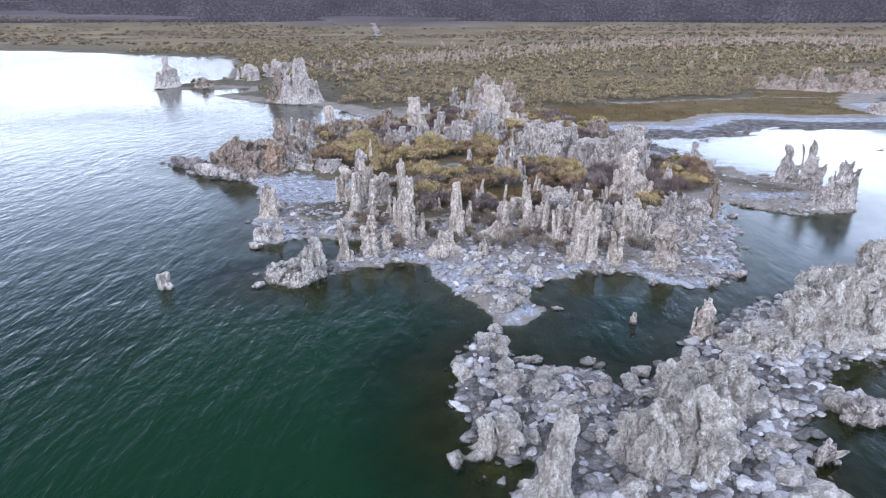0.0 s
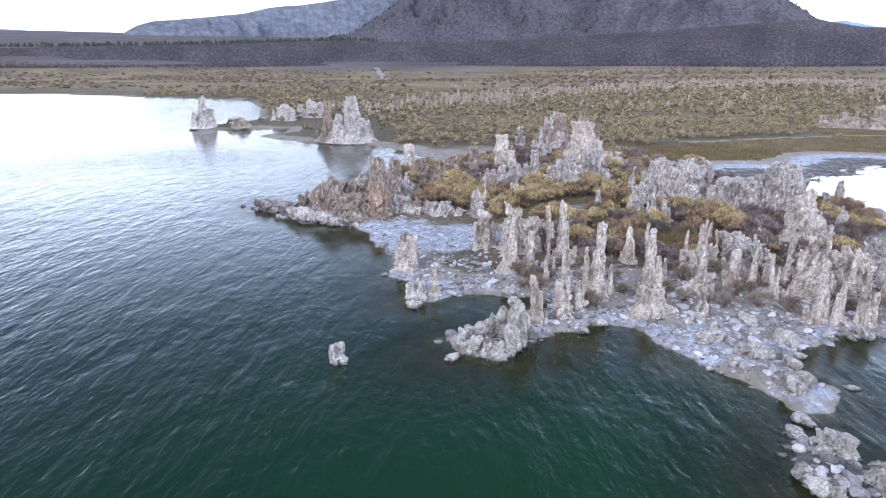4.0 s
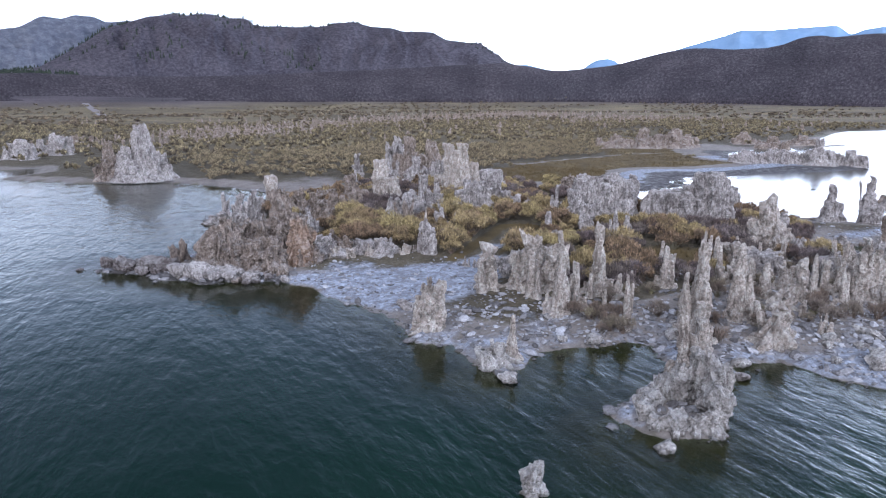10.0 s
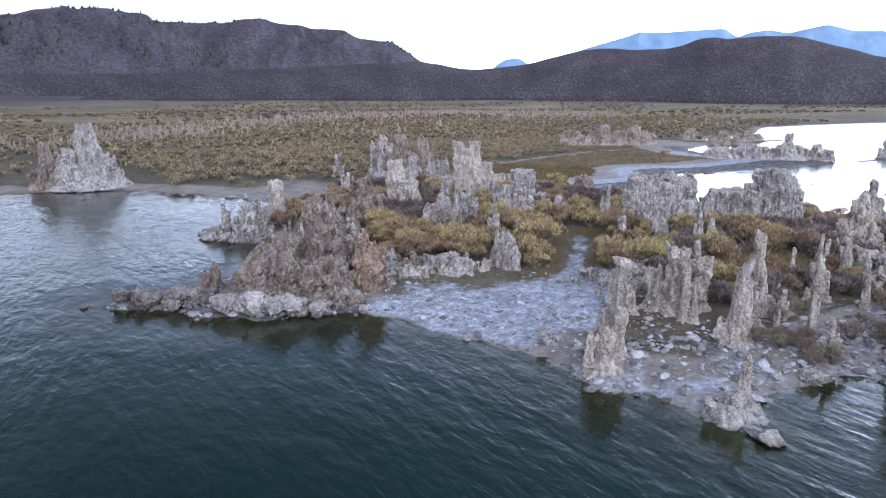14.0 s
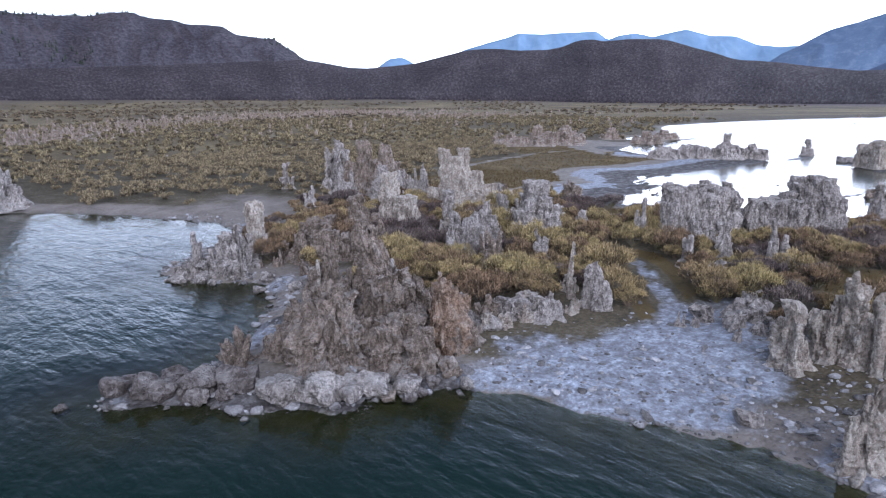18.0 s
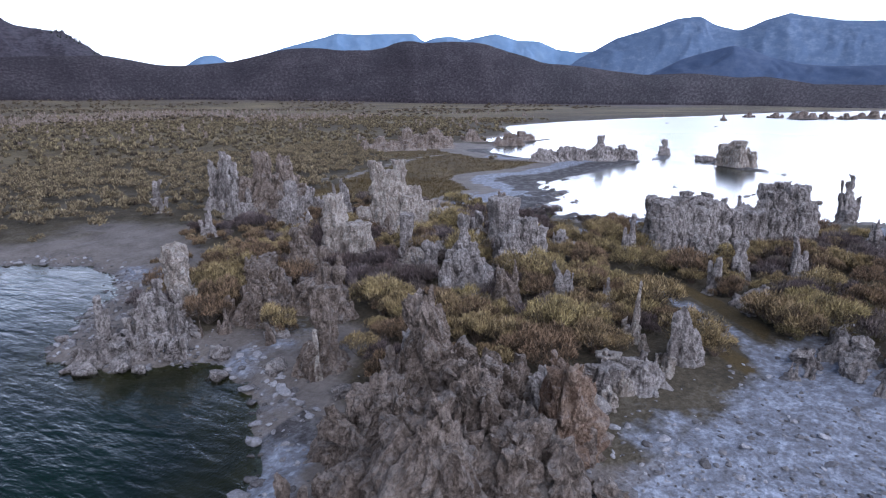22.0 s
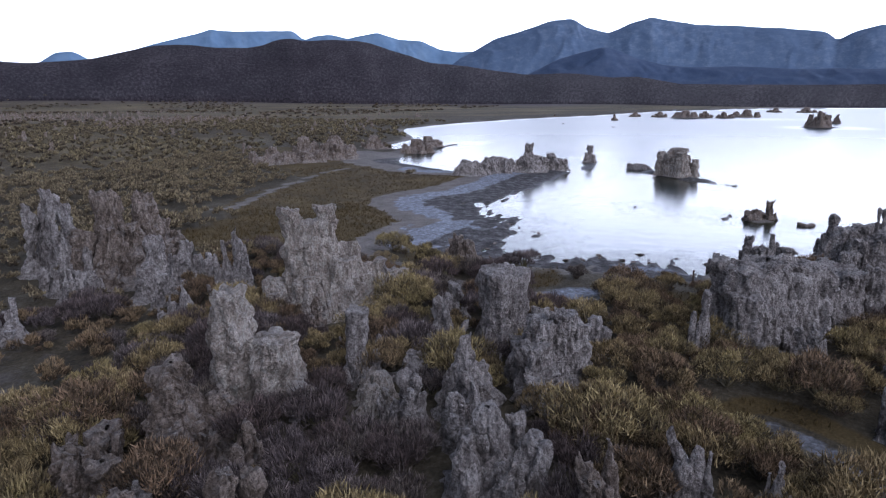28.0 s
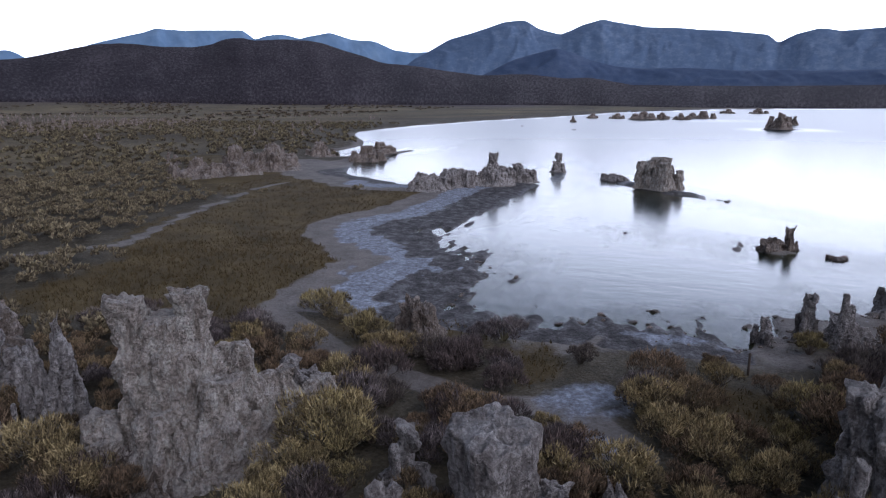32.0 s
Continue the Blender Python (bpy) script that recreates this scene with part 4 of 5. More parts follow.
tufa("cluster", 7.6, 32.5, 2.5, 1.6, **FCLUS)
tufa("mound", 10.0, 33.4, 1.7, 2.4, mat=TUFA_PALE, label="leaning block of pale tufa")
tufa("mound", -9.7, 33.4, 0.84, 1.5, mat=TUFA_WHITE, label="low knobbly tufa heap at the water's edge", cat="tufa")
tufa("spire", -9.0, 33.5, 1.4, 0.6, **FRONT)
tufa("ring", -6.8, 28.0, 1.55, 2.5, turn=0.1, sink=0.25, mat=TUFA_WHITE, label="hollow ring of pale tufa standing in the water", cat="tufa")
tufa("spire", -4.9, 29.9, 1.95, 0.9, n=2, **FRONT)
tufa("cone", -12.5, 26.6, 1.0, 1.3, mat=TUFA_WHITE, label="small pale tufa stub alone in the water", sink=0.4)
tufa("cluster", 7.8, 32.2, 1.9, 1.6, seed=4.4, **FCLUS)
tufa("mound", 9.3, 35.2, 1.2, 1.6, mat=TUFA_GREY, label="grey tufa block among rubble", cat="tufa")
tufa("cluster", 9.9, 32.6, 1.8, 1.6, seed=8.4, **FCLUS)
tufa("mound", 12.0, 34.6, 1.3, 2.0, mat=TUFA_GREY, label="slumped grey tufa block", cat="tufa")
tufa("mound", 15.0, 36.4, 1.5, 2.0, mat=TUFA_GREY, label="grey heap of tufa on the bar", cat="tufa")
tufa("cluster", 16.0, 36.9, 2.3, 1.0, mat=TUFA_BROWN, label="brown tufa pillar on the bar")
tufa("spire", 6.6, 29.9, 1.8, 0.9, n=4, **FRONT)
tufa("spire", 7.4, 29.7, 1.6, 0.8, n=4, **FRONT)
tufa("spire", 8.4, 29.7, 1.5, 0.9, n=4, **FRONT)
tufa("cluster", 10.7, 28.9, 1.9, 1.9, **FCLUS)

# small teeth between the larger spires
teeth = np.random.default_rng(12)
for k in range(46):
    x, y = teeth.uniform(-5.5, 11.5), teeth.uniform(31.0, 41.0)
    if land(np.array([x]), np.array([y]))[0] < 1.0 or math.hypot((x - 4.5) / 3.0, (y - 41) / 2.5) < 1 or y > 36.5 + 0.25 * x + 2:
        continue
    tufa("spire", round(x, 2), round(y, 2), round(teeth.uniform(0.5, 1.7), 2), round(teeth.uniform(0.3, 0.6), 2), mat=TUFA_PALE, label="small pale tufa tooth between larger spires", group="front spires")

# the near bar
NEARL = dict(mat=TUFA_WHITE, cat="tufa")
tufa("spire", 2.7, 13.0, 2.3, 1.5, n=1, label="leaning pale tufa finger", mat=TUFA_WHITE)
tufa("mound", 6.4, 14.6, 2.6, 3.6, label="large white knobbly tufa mound", **NEARL)
tufa("mound", 8.2, 17.0, 1.6, 3.0, label="white tufa mound with a rubble skirt", **NEARL)
tufa("mound", 14.9, 22.4, 2.4, 4.2, label="broad cream tufa mound with blunt tops", **NEARL)
tufa("mound", 18.0, 24.5, 2.4, 3.6, label="broad cream tufa mound with blunt tops", **NEARL)
tufa("cluster", 9.8, 21.8, 1.4, 1.1, label="stubby pale tufa cluster at the water's edge", mat=TUFA_PALE)
tufa("mound", 1.5, 15.1, 1.2, 1.6, label="white knobbly tufa heap in shallow water", **NEARL)
tufa("mound", 2.2, 18.2, 0.6, 1.4, label="low heap of white knobbly tufa", **NEARL)
tufa("mound", 3.6, 16.6, 0.5, 1.4, label="low heap of white knobbly tufa", **NEARL)
tufa("mound", 11.4, 20.6, 0.9, 2.6, label="low heap of white knobbly tufa", **NEARL)
tufa("spire", 7.6, 23.1, 0.7, 0.36, label="small tufa stub in still water", mat=TUFA_PALE, sink=0.4)
tufa("mound", 1.8, 20.7, 0.7, 1.1, label="pale tufa block in the water", **NEARL)
tufa("mound", 12.6, 16.8, 0.9, 1.8, label="grey tufa block in the shallows", mat=TUFA_GREY, cat="tufa")
tufa("mound", 10.5, 14.6, 0.8, 1.0, label="grey tufa block in the shallows", mat=TUFA_GREY, cat="tufa")
tufa("mound", 7.4, 24.3, 0.42, 0.45, label="small white stone of tufa in water", **NEARL)

# the great wall
WALL = dict(mat=TUFA_GREY, label="high wall of fluted grey tufa")
tufa("wall", 8.2, 50.9, 3.3, 4.8, turn=-0.75, thick=2.4, n=12, **WALL)
tufa("wall", 11.3, 48.4, 2.4, 3.2, turn=-0.67, thick=2.0, **WALL)
tufa("wall", 13.7, 46.9, 3.5, 3.2, turn=-1.1, thick=1.9, **WALL)
tufa("cone", 12.2, 41.0, 2.7, 2.9, mat=TUFA_PALE, label="pale fluted tufa cone")
tufa("spire", 15.1, 42.3, 2.1, 0.7, mat=TUFA_GREY, label="short grey tufa pillar beside the cone")
tufa("cluster", 5.6, 49.6, 1.6, 1.5, mat=TUFA_GREY, label="grey tufa cluster at the foot of the wall")
tufa("spire", 4.9, 45.4, 2.2, 0.7, mat=TUFA_GREY, label="slender grey tufa spire among brush")
tufa("cluster", 4.4, 47.6, 1.5, 1.5, mat=TUFA_GREY, label="grey tufa cluster among brush")
tufa("spire", 5.7, 53.0, 2.2, 0.7, mat=TUFA_GREY, label="slender grey tufa spire before the wall")
tufa("spire", 2.0, 48.2, 1.45, 0.9, n=3, mat=TUFA_GREY, label="grey tufa spires among brush")
tufa("spire", 5.5, 45.1, 1.4, 1.1, n=3, mat=TUFA_GREY, label="grey tufa spires among brush", seed=3.3)
tufa("mound", 0.8, 46.2, 0.7, 2.6, mat=TUFA_GREY, label="flat weathered tufa slab", cat="tufa")
tufa("mound", -3.0, 43.2, 0.9, 2.0, mat=TUFA_GREY, label="low broken tufa ledge", cat="tufa")
tufa("mound", -4.3, 41.5, 0.75, 2.0, mat=TUFA_GREY, label="low broken tufa ledge", cat="tufa")

# the brown headland
BRN = dict(mat=TUFA_BROWN)
tufa("cone", -13.2, 52.7, 3.0, 3.8, label="massive brown tufa crag", n=9, **BRN)
tufa("mound", -16.4, 50.6, 2.3, 3.6, label="brown knobbly tufa buttress", **BRN)
tufa("mound", -14.2, 50.9, 2.1, 3.0, label="brown knobbly tufa buttress", **BRN)
tufa("mound", -12.3, 51.0, 1.7, 2.4, label="brown knobbly tufa buttress", **BRN)
tufa("mound", -17.0, 51.8, 1.1, 2.2, label="low brown tufa shoulder", **BRN)
tufa("mound", -14.6, 49.4, 1.6, 3.4, label="brown knobbly tufa buttress", **BRN)
tufa("mound", -11.6, 50.0, 1.2, 2.2, label="pale tufa ledge beside the crag", mat=TUFA_GREY, cat="tufa")
tufa("fins", -11.3, 54.3, 2.3, 1.9, mat=TUFA_GREY, label="pale fused spires behind the crag")
tufa("mound", -15.4, 52.6, 1.9, 2.4, label="brown knobbly tufa buttress", **BRN)
tufa("mound", -13.1, 48.9, 2.6, 1.9, n=6, mat=TUFA_RUST, label="rust-stained tufa tower on the headland")
tufa("pedestal", -12.3, 57.2, 2.6, 1.25, label="brown tufa pillar on the sand", **BRN)
tufa("spire", -13.0, 57.0, 1.5, 0.4, mat=TUFA_PALE, label="thin white finger of tufa on sand")
tufa("spire", -5.6, 49.4, 2.1, 0.5, n=1, mat=TUFA_PALE, label="lone slender pale spire")
tufa("cluster", -6.2, 47.7, 1.65, 1.4, mat=TUFA_GREY, label="grey tufa cluster beside the lone spire")
tufa("mound", -9.4, 49.3, 0.95, 1.8, mat=TUFA_GREY, label="low ledge of broken grey tufa", cat="tufa")
tufa("mound", -8.4, 48.3, 0.9, 1.7, mat=TUFA_GREY, label="low ledge of broken grey tufa", cat="tufa")

# the north cove
tufa("spire", -15.1, 65.0, 1.8, 0.8, mat=TUFA_GREY, label="grey tufa spire on the point")
tufa("cluster", -14.2, 63.9, 1.6, 1.6, mat=TUFA_GREY, label="grey tufa cluster on the point")
tufa("cluster", -12.9, 64.9, 1.6, 1.8, mat=TUFA_GREY, label="grey tufa cluster on the point")
tufa("pedestal", -11.5, 65.8, 2.75, 1.15, mat=TUFA_PALE, label="single tufa column above the cove")
tufa("cluster", -10.0, 62.8, 2.1, 2.5, label="brown tufa cluster above the cove", **BRN)
tufa("cluster", -7.9, 61.2, 1.6, 2.4, label="brown tufa cluster above the cove", **BRN)
tufa("mound", -15.6, 64.6, 0.7, 1.8, label="low tufa rubble heap on the point", mat=TUFA_GREY, cat="tufa")

# the brushy middle
MID = dict(mat=TUFA_GREY)
blunt = tufa("cluster", -2.85, 65.3, 1.4, 1.7, n=4, label="blunt pale tufa column", mat=TUFA_PALE)
part("column", mesh("column", *column(0, 0, -0.1, 3.5, 0.68, 0.6, 0.4, 0.86, 0.8, 0.25, seed=4.4, step=0.065, knob=0.7, cap=0.2, flat=0.05, rough=0.5), [TUFA_PALE], smooth=False), blunt)
tufa("pedestal", -2.3, 64.2, 1.95, 1.9, label="rounded pale tufa block", mat=TUFA_PALE)
tufa("cluster", 3.2, 80.0, 2.4, 2.2, label="tall grey tufa cluster", **MID)
tufa("cone", 5.1, 79.2, 3.9, 4.2, label="dark weathered tufa mass", **BRN)
tufa("cluster", 1.6, 86.5, 2.1, 1.7, label="grey tufa cluster at the edge of the brush", **MID)
tufa("fins", 3.9, 75.6, 2.3, 2.6, label="low grey tufa cluster", **MID)
tower = tufa("cone", 5.8, 67.6, 2.1, 5.0, turn=-0.84, n=7, label="great blunt-topped tufa tower with a notched crown", mat=TUFA_PALE)
for px, py, hh, a, b, tp in ((-0.45, 0.3, 3.7, 1.5, 1.15, 0.55), (-1.05, 0.95, 4.35, 0.48, 0.55, 0.8), (-0.15, -0.12, 4.3, 0.52, 0.58, 0.8), (0.7, -0.75, 2.7, 0.95, 0.8, 0.4), (1.4, -1.45, 1.8, 1.0, 0.8, 0.35),
                            (2.1, -2.2, 1.3, 0.9, 0.75, 0.4), (-0.5, -0.9, 2.3, 1.0, 0.8, 0.4), (-1.7, 1.5, 1.5, 0.75, 0.7, 0.45), (-1.4, 0.1, 1.7, 0.95, 0.85, 0.4)):
    part("peak", mesh("peak", *column(px, py, -0.1, hh, a, b, -0.84, tp, 1.0, 0.4, seed=hh, step=0.07, knob=0.8, cap=0.12, flat=0.04, rough=0.6), [TUFA_PALE], smooth=False), tower)
tufa("cone", 8.3, 66.4, 1.4, 3.0, label="rugged grey skirt of the great tower", turn=0.5, n=9, **MID)
tufa("pedestal", -0.2, 62.8, 2.25, 1.0, label="grey tufa pedestal with a flat cap in dark brush", **MID)
tufa("fins", -1.2, 61.6, 0.95, 2.4, label="pale tufa slab in dark brush", cat="tufa", mat=TUFA_PALE)
tufa("cluster", -2.2, 60.0, 1.5, 1.4, label="grey tufa cluster in dark brush", **MID)
tufa("fins", -1.0, 58.8, 1.95, 2.4, n=7, label="grey tufa cluster in dark brush", **MID)
tufa("fins", -4.0, 57.0, 1.6, 3.0, n=9, label="grey tufa mass in dark brush", **MID)
tufa("fins", -4.9, 54.5, 1.95, 1.5, label="brown tufa cluster among golden brush", **BRN)
tufa("fins", -3.0, 53.0, 1.75, 1.5, label="grey tufa cluster among golden brush", **MID)
tufa("cluster", 5.8, 61.9, 1.5, 1.6, label="grey tufa cluster among the brush", **MID)
tufa("wall", 1.6, 57.4, 2.3, 2.7, n=7, turn=-0.5, thick=1.3, taper=0.6, label="grey tufa crag with an overhang", **MID)
tufa("mound", 15.6, 65.4, 1.5, 3.0, label="dark tufa mound at the edge of the bay", **BRN)
tufa("fins", 5.4, 72.3, 2.9, 2.0, label="grey tufa cluster among the brush", **MID)
tufa("pedestal", 4.2, 59.5, 2.8, 2.4, n=4, label="flat-topped grey tufa block", **MID)
tufa("cluster", -8.7, 59.6, 1.2, 1.4, label="small brown tufa cluster", **BRN)

tufa("cluster", 3.0, 61.2, 1.7, 1.7, label="grey tufa cluster in dark brush", **MID)
tufa("mound", 0.2, 57.2, 1.2, 1.6, label="grey tufa shoulder in dark brush", **MID)
tufa("fins", -2.5, 58.2, 1.6, 2.0, n=6, label="jagged grey tufa spires in dark brush", **MID)
tufa("cluster", 2.7, 66.2, 1.4, 1.2, label="dark tufa cluster in brush", **BRN)
tufa("cone", -5.4, 64.8, 2.1, 2.9, label="brown tufa mass half hidden by brush", **BRN)
tufa("mound", -7.6, 65.5, 1.6, 2.3, label="brown tufa mass half hidden by brush", **BRN)
tufa("cone", 8.0, 80.0, 3.4, 4.4, label="dark weathered tufa mass", **BRN)
tufa("cluster", 5.2, 83.5, 3.8, 2.6, label="tall grey tufa cluster behind brush", **MID)
tufa("cluster", 6.5, 76.2, 1.8, 1.8, label="grey tufa cluster among the brush", **MID)
tufa("cluster", -2.8, 51.3, 1.2, 0.9, label="grey tufa cluster among golden brush", seed=2.2, **MID)
tufa("cluster", 4.6, 56.3, 1.2, 1.2, label="grey tufa shoulder in brush by crag", seed=6.1, **MID)

# low broken rocks between the tall ones
low = np.random.default_rng(31)


def low_rocks(count, cx, cy, a, b, h0, h1, mat, label, dmin=0.2):
    made = 0
    while made < count:
        x, y = low.normal(cx, a), low.normal(cy, b)
        if land(np.array([x]), np.array([y]))[0] < dmin or any(math.hypot(x - tx, y - ty) < 0.5 * tw + 0.2 for tx, ty, tw in TUFA_SPOTS):
            made += 0.2
            continue
        h = low.uniform(h0, h1)
        tufa("fins" if low.uniform() < 0.65 else "mound", round(x, 2), round(y, 2), round(h, 2), round(h * low.uniform(0.9, 1.5), 2), mat=mat, label=label, n=4, cat="tufa")
        made += 1


low_rocks(9, -14.2, 64.0, 1.6, 1.0, 0.5, 1.1, TUFA_GREY, "low jagged grey tufa rock on the cove point")
low_rocks(12, -9.5, 62.2, 2.0, 1.2, 0.5, 1.2, TUFA_BROWN, "low brown tufa rock above the cove")
low_rocks(9, -9.0, 48.8, 1.6, 0.6, 0.35, 0.8, TUFA_PALE, "low pale broken tufa ledge by the salt flat")
low_rocks(12, -14.0, 50.6, 2.4, 1.4, 0.6, 1.3, TUFA_BROWN, "brown jagged tufa rock on the headland")
low_rocks(12, 1.0, 60.5, 3.2, 3.6, 0.5, 1.1, TUFA_GREY, "low grey tufa rock in dark brush")
low_rocks(12, 3.0, 74.0, 3.4, 3.4, 0.6, 1.5, TUFA_GREY, "low grey tufa rock among the brush")
low_rocks(9, -4.0, 43.0, 1.6, 1.2, 0.4, 0.9, TUFA_GREY, "low broken grey tufa beside the channel")
low_rocks(16, 6.5, 33.5, 3.6, 2.0, 0.6, 1.4, TUFA_PALE, "jagged pale tufa rock on the rubble shelf", 0.6)
low_rocks(8, 12.0, 37.0, 2.4, 2.6, 0.6, 1.4, TUFA_GREY, "jagged grey tufa rock on the rubble shelf", 0.6)

# the bay and the lagoon
tufa("cluster", 20.3, 51.0, 1.95, 1.2, label="grey tufa pillar on the lagoon shore", **MID)
tufa("cluster", 20.1, 52.5, 1.1, 1.4, label="low grey tufa on the lagoon shore", **MID)
tufa("mound", 20.4, 49.6, 0.9, 2.4, label="low grey tufa on the lagoon shore", cat="tufa", **MID)
tufa("spire", 19.7, 50.0, 2.0, 1.1, n=2, label="grey tufa pillar on the lagoon shore", **MID)
tufa("cone", 25.3, 46.3, 2.3, 2.3, label="pointed grey tufa rock", **MID)
tufa("cluster", 25.6, 43.9, 3.1, 1.7, label="hooked grey tufa pillar", **MID)
tufa("cluster", 25.4, 39.8, 2.5, 2.0, label="grey tufa rock at the end of the bar", **MID)
tufa("mound", 24.2, 39.6, 1.3, 2.4, label="low grey tufa heap", cat="tufa", **MID)
tufa("mound", 54.6, 79.2, 1.5, 5.0, n=12, label="long low tufa islet with jagged top", **MID)
tufa("mound", 58.2, 77.2, 1.9, 5.4, n=14, label="long low tufa islet with jagged top", **MID)
tufa("cone", 61.8, 74.2, 2.8, 5.2, n=14, label="jagged tufa crown of the islet", **MID)
tufa("cluster", 65.6, 72.2, 1.7, 4.6, n=11, label="low tufa tail of the islet", cat="tufa", **MID)
tufa("cone", 78.9, 69.7, 2.1, 2.6, label="small pointed tufa islet", **MID)
tufa("wall", 64.8, 57.0, 3.5, 4.4, turn=0.9, thick=2.6, taper=0.58, label="blocky tufa rock on its own islet", mat=TUFA_PALE)
tufa("mound", 71.5, 61.9, 0.8, 3.6, label="low rubble of dark grey tufa", cat="tufa", **MID)
tufa("mound", 58.1, 50.7, 0.6, 0.9, label="round boulder in the lagoon", cat="tufa", sink=0.4, **BRN)
tufa("cluster", 38.2, 48.7, 1.45, 1.4, label="dark tufa rock in the lagoon", **BRN)
tufa("mound", 37.8, 50.0, 0.85, 2.0, label="dark low tufa rock in the lagoon", cat="tufa", **BRN)
tufa("mound", 36.3, 46.4, 0.3, 1.8, label="dark flat rock just above water", cat="tufa", **BRN)
tufa("mound", 22.9, 56.6, 0.45, 0.9, label="dark rock at the edge of the bay", cat="tufa", **BRN)

# farther off
tufa("cone", -20.6, 95.3, 5.1, 6.6, label="tall tufa cone on the beach", mat=TUFA_GREY)
tufa("cone", -24.0, 96.4, 3.6, 3.6, label="tufa shoulder beside the cone", **BRN)
tufa("cone", -48.2, 116, 4.5, 4.4, label="leaning tufa rock at the end of the spit", mat=TUFA_GREY)
tufa("cluster", -42, 116, 1.3, 3.6, label="row of small tufa teeth on the spit", **BRN)
tufa("cluster", -37, 126, 2.4, 5.0, label="tufa towers on the spit", **MID)
tufa("cluster", -33, 132, 2.7, 5.5, label="tufa towers on the spit", **MID)
tufa("cone", 60, 106, 3.0, 6.5, label="tufa group behind the marsh", mat=TUFA_BROWN)
tufa("cluster", 66, 105, 2.7, 8, label="tufa group behind the marsh", mat=TUFA_BROWN)
tufa("cluster", 55, 108, 1.8, 7, label="low tufa group behind the marsh", mat=TUFA_BROWN)
tufa("cluster", 71, 107, 1.8, 6, label="low tufa group behind the marsh", mat=TUFA_BROWN)
tufa("cluster", 86, 101, 2.0, 7, label="tufa row on the far shore", mat=TUFA_BROWN)
tufa("cluster", 91, 112, 1.9, 6, label="tufa row on the far shore", mat=TUFA_BROWN)
tufa("cluster", 98, 104, 1.3, 7, label="tufa row on the far shore", mat=TUFA_BROWN)
tufa("cluster", 211, 24, 3.8, 8.0, label="far dark tufa islet in the lake", **BRN)
tufa("cone", 248, 14, 3.0, 4.0, label="far dark tufa islet in the lake", **BRN)
tufa("cluster", 300, 66, 2.0, 14, label="far row of tufa rocks", **BRN)
tufa("cluster", 323, 40, 2.6, 14, label="far row of tufa rocks", **BRN)
for x, y, h, w in ((318, 90, 1.9, 9), (313, 78, 2.1, 9), (307, 58, 2.6, 8), (304, 50, 2.2, 9), (262, 92, 2.4, 3.2), (300, 126, 1.3, 2.6), (196, 83, 0.9, 2.0), (219, 104, 0.8, 2.2), (425, 4, 2.4, 14), (430, 20, 2.0, 12)):
    tufa("mound" if w < 3 else "cluster", x, y, h, w, label="far dark tufa rock standing in the lagoon", sink=0.4, **BRN)

# ---- brush ----


def blades(r, centres, radii, count, length, width, up=0.6):
    """Small leaves and twigs that stand out from a set of soft clumps."""
    k = r.integers(0, len(centres), count)
    d = r.normal(size=(count, 3))
    d[:, 2] = np.abs(d[:, 2]) * 0.9 - 0.15
    d /= np.linalg.norm(d, axis=1)[:, None]
    out = r.uniform(0.3, 1.0, count) ** 0.5
    p = centres[k] + d * (radii[k] * out)[:, None]
    root = centres[k] * np.array([0.6, 0.6, 0.0]) - np.array([0, 0, 0.1])
    g = p - root  # twigs fan out and up from the foot, like a broom
    g = g / np.linalg.norm(g, axis=1)[:, None] + np.array([0, 0, 0.35 * up]) + r.normal(0, 0.48, (count, 3))
    g /= np.linalg.norm(g, axis=1)[:, None]
    s = np.cross(g, r.normal(size=(count, 3)))
    s /= np.linalg.norm(s, axis=1)[:, None] + 1e-9
    ln = length * r.uniform(0.5, 1.4, count)[:, None]
    wd = width * r.uniform(0.6, 1.4, count)[:, None]
    a, b = p - s * wd * 0.5, p + s * wd * 0.5
    V = np.stack([a, b, p + g * ln], 1).reshape(-1, 3)
    V[:, 2] = np.maximum(V[:, 2], 0.01)
    # tip rises with height and outwards, so low and inner leaves stay darker
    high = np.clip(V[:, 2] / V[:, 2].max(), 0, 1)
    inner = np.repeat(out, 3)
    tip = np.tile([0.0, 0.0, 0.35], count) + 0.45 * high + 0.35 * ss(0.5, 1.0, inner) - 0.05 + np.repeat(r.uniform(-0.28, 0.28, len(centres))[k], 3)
    return V, np.arange(count * 3).reshape(-1, 3), tip


def stems(r, tips, thick):
    """Branches that all grow from one root."""
    a = np.arange(3) * 2.094
    ring = np.stack([np.cos(a), np.sin(a), 0 * a], 1)
    V, F, n = [ring * thick * 2 + np.array([0, 0, -0.05])], [], 3
    for t in tips:
        midp = t * 0.5 + np.array([r.normal(0, 0.05), r.normal(0, 0.05), 0.05])
        V += [midp + ring * thick * 0.7, t + ring * thick * 0.25]
        for i in range(3):
            j = (i + 1) % 3
            F += [[i, j, n + j, n + i], [n + i, n + j, n + 3 + j, n + 3 + i]]
        n += 6
    return np.concatenate(V), np.array(F)


def clumps(r, k, R, H):
    a, q = r.uniform(0, 6.28, k), R * np.sqrt(r.uniform(0, 1, k)) * 0.72
    c = np.stack([q * np.cos(a), q * np.sin(a), H * (0.62 - 0.3 * (q / R) ** 2) * r.uniform(0.55, 1.2, k)], 1)
    return c, R * r.uniform(0.18, 0.34, k)


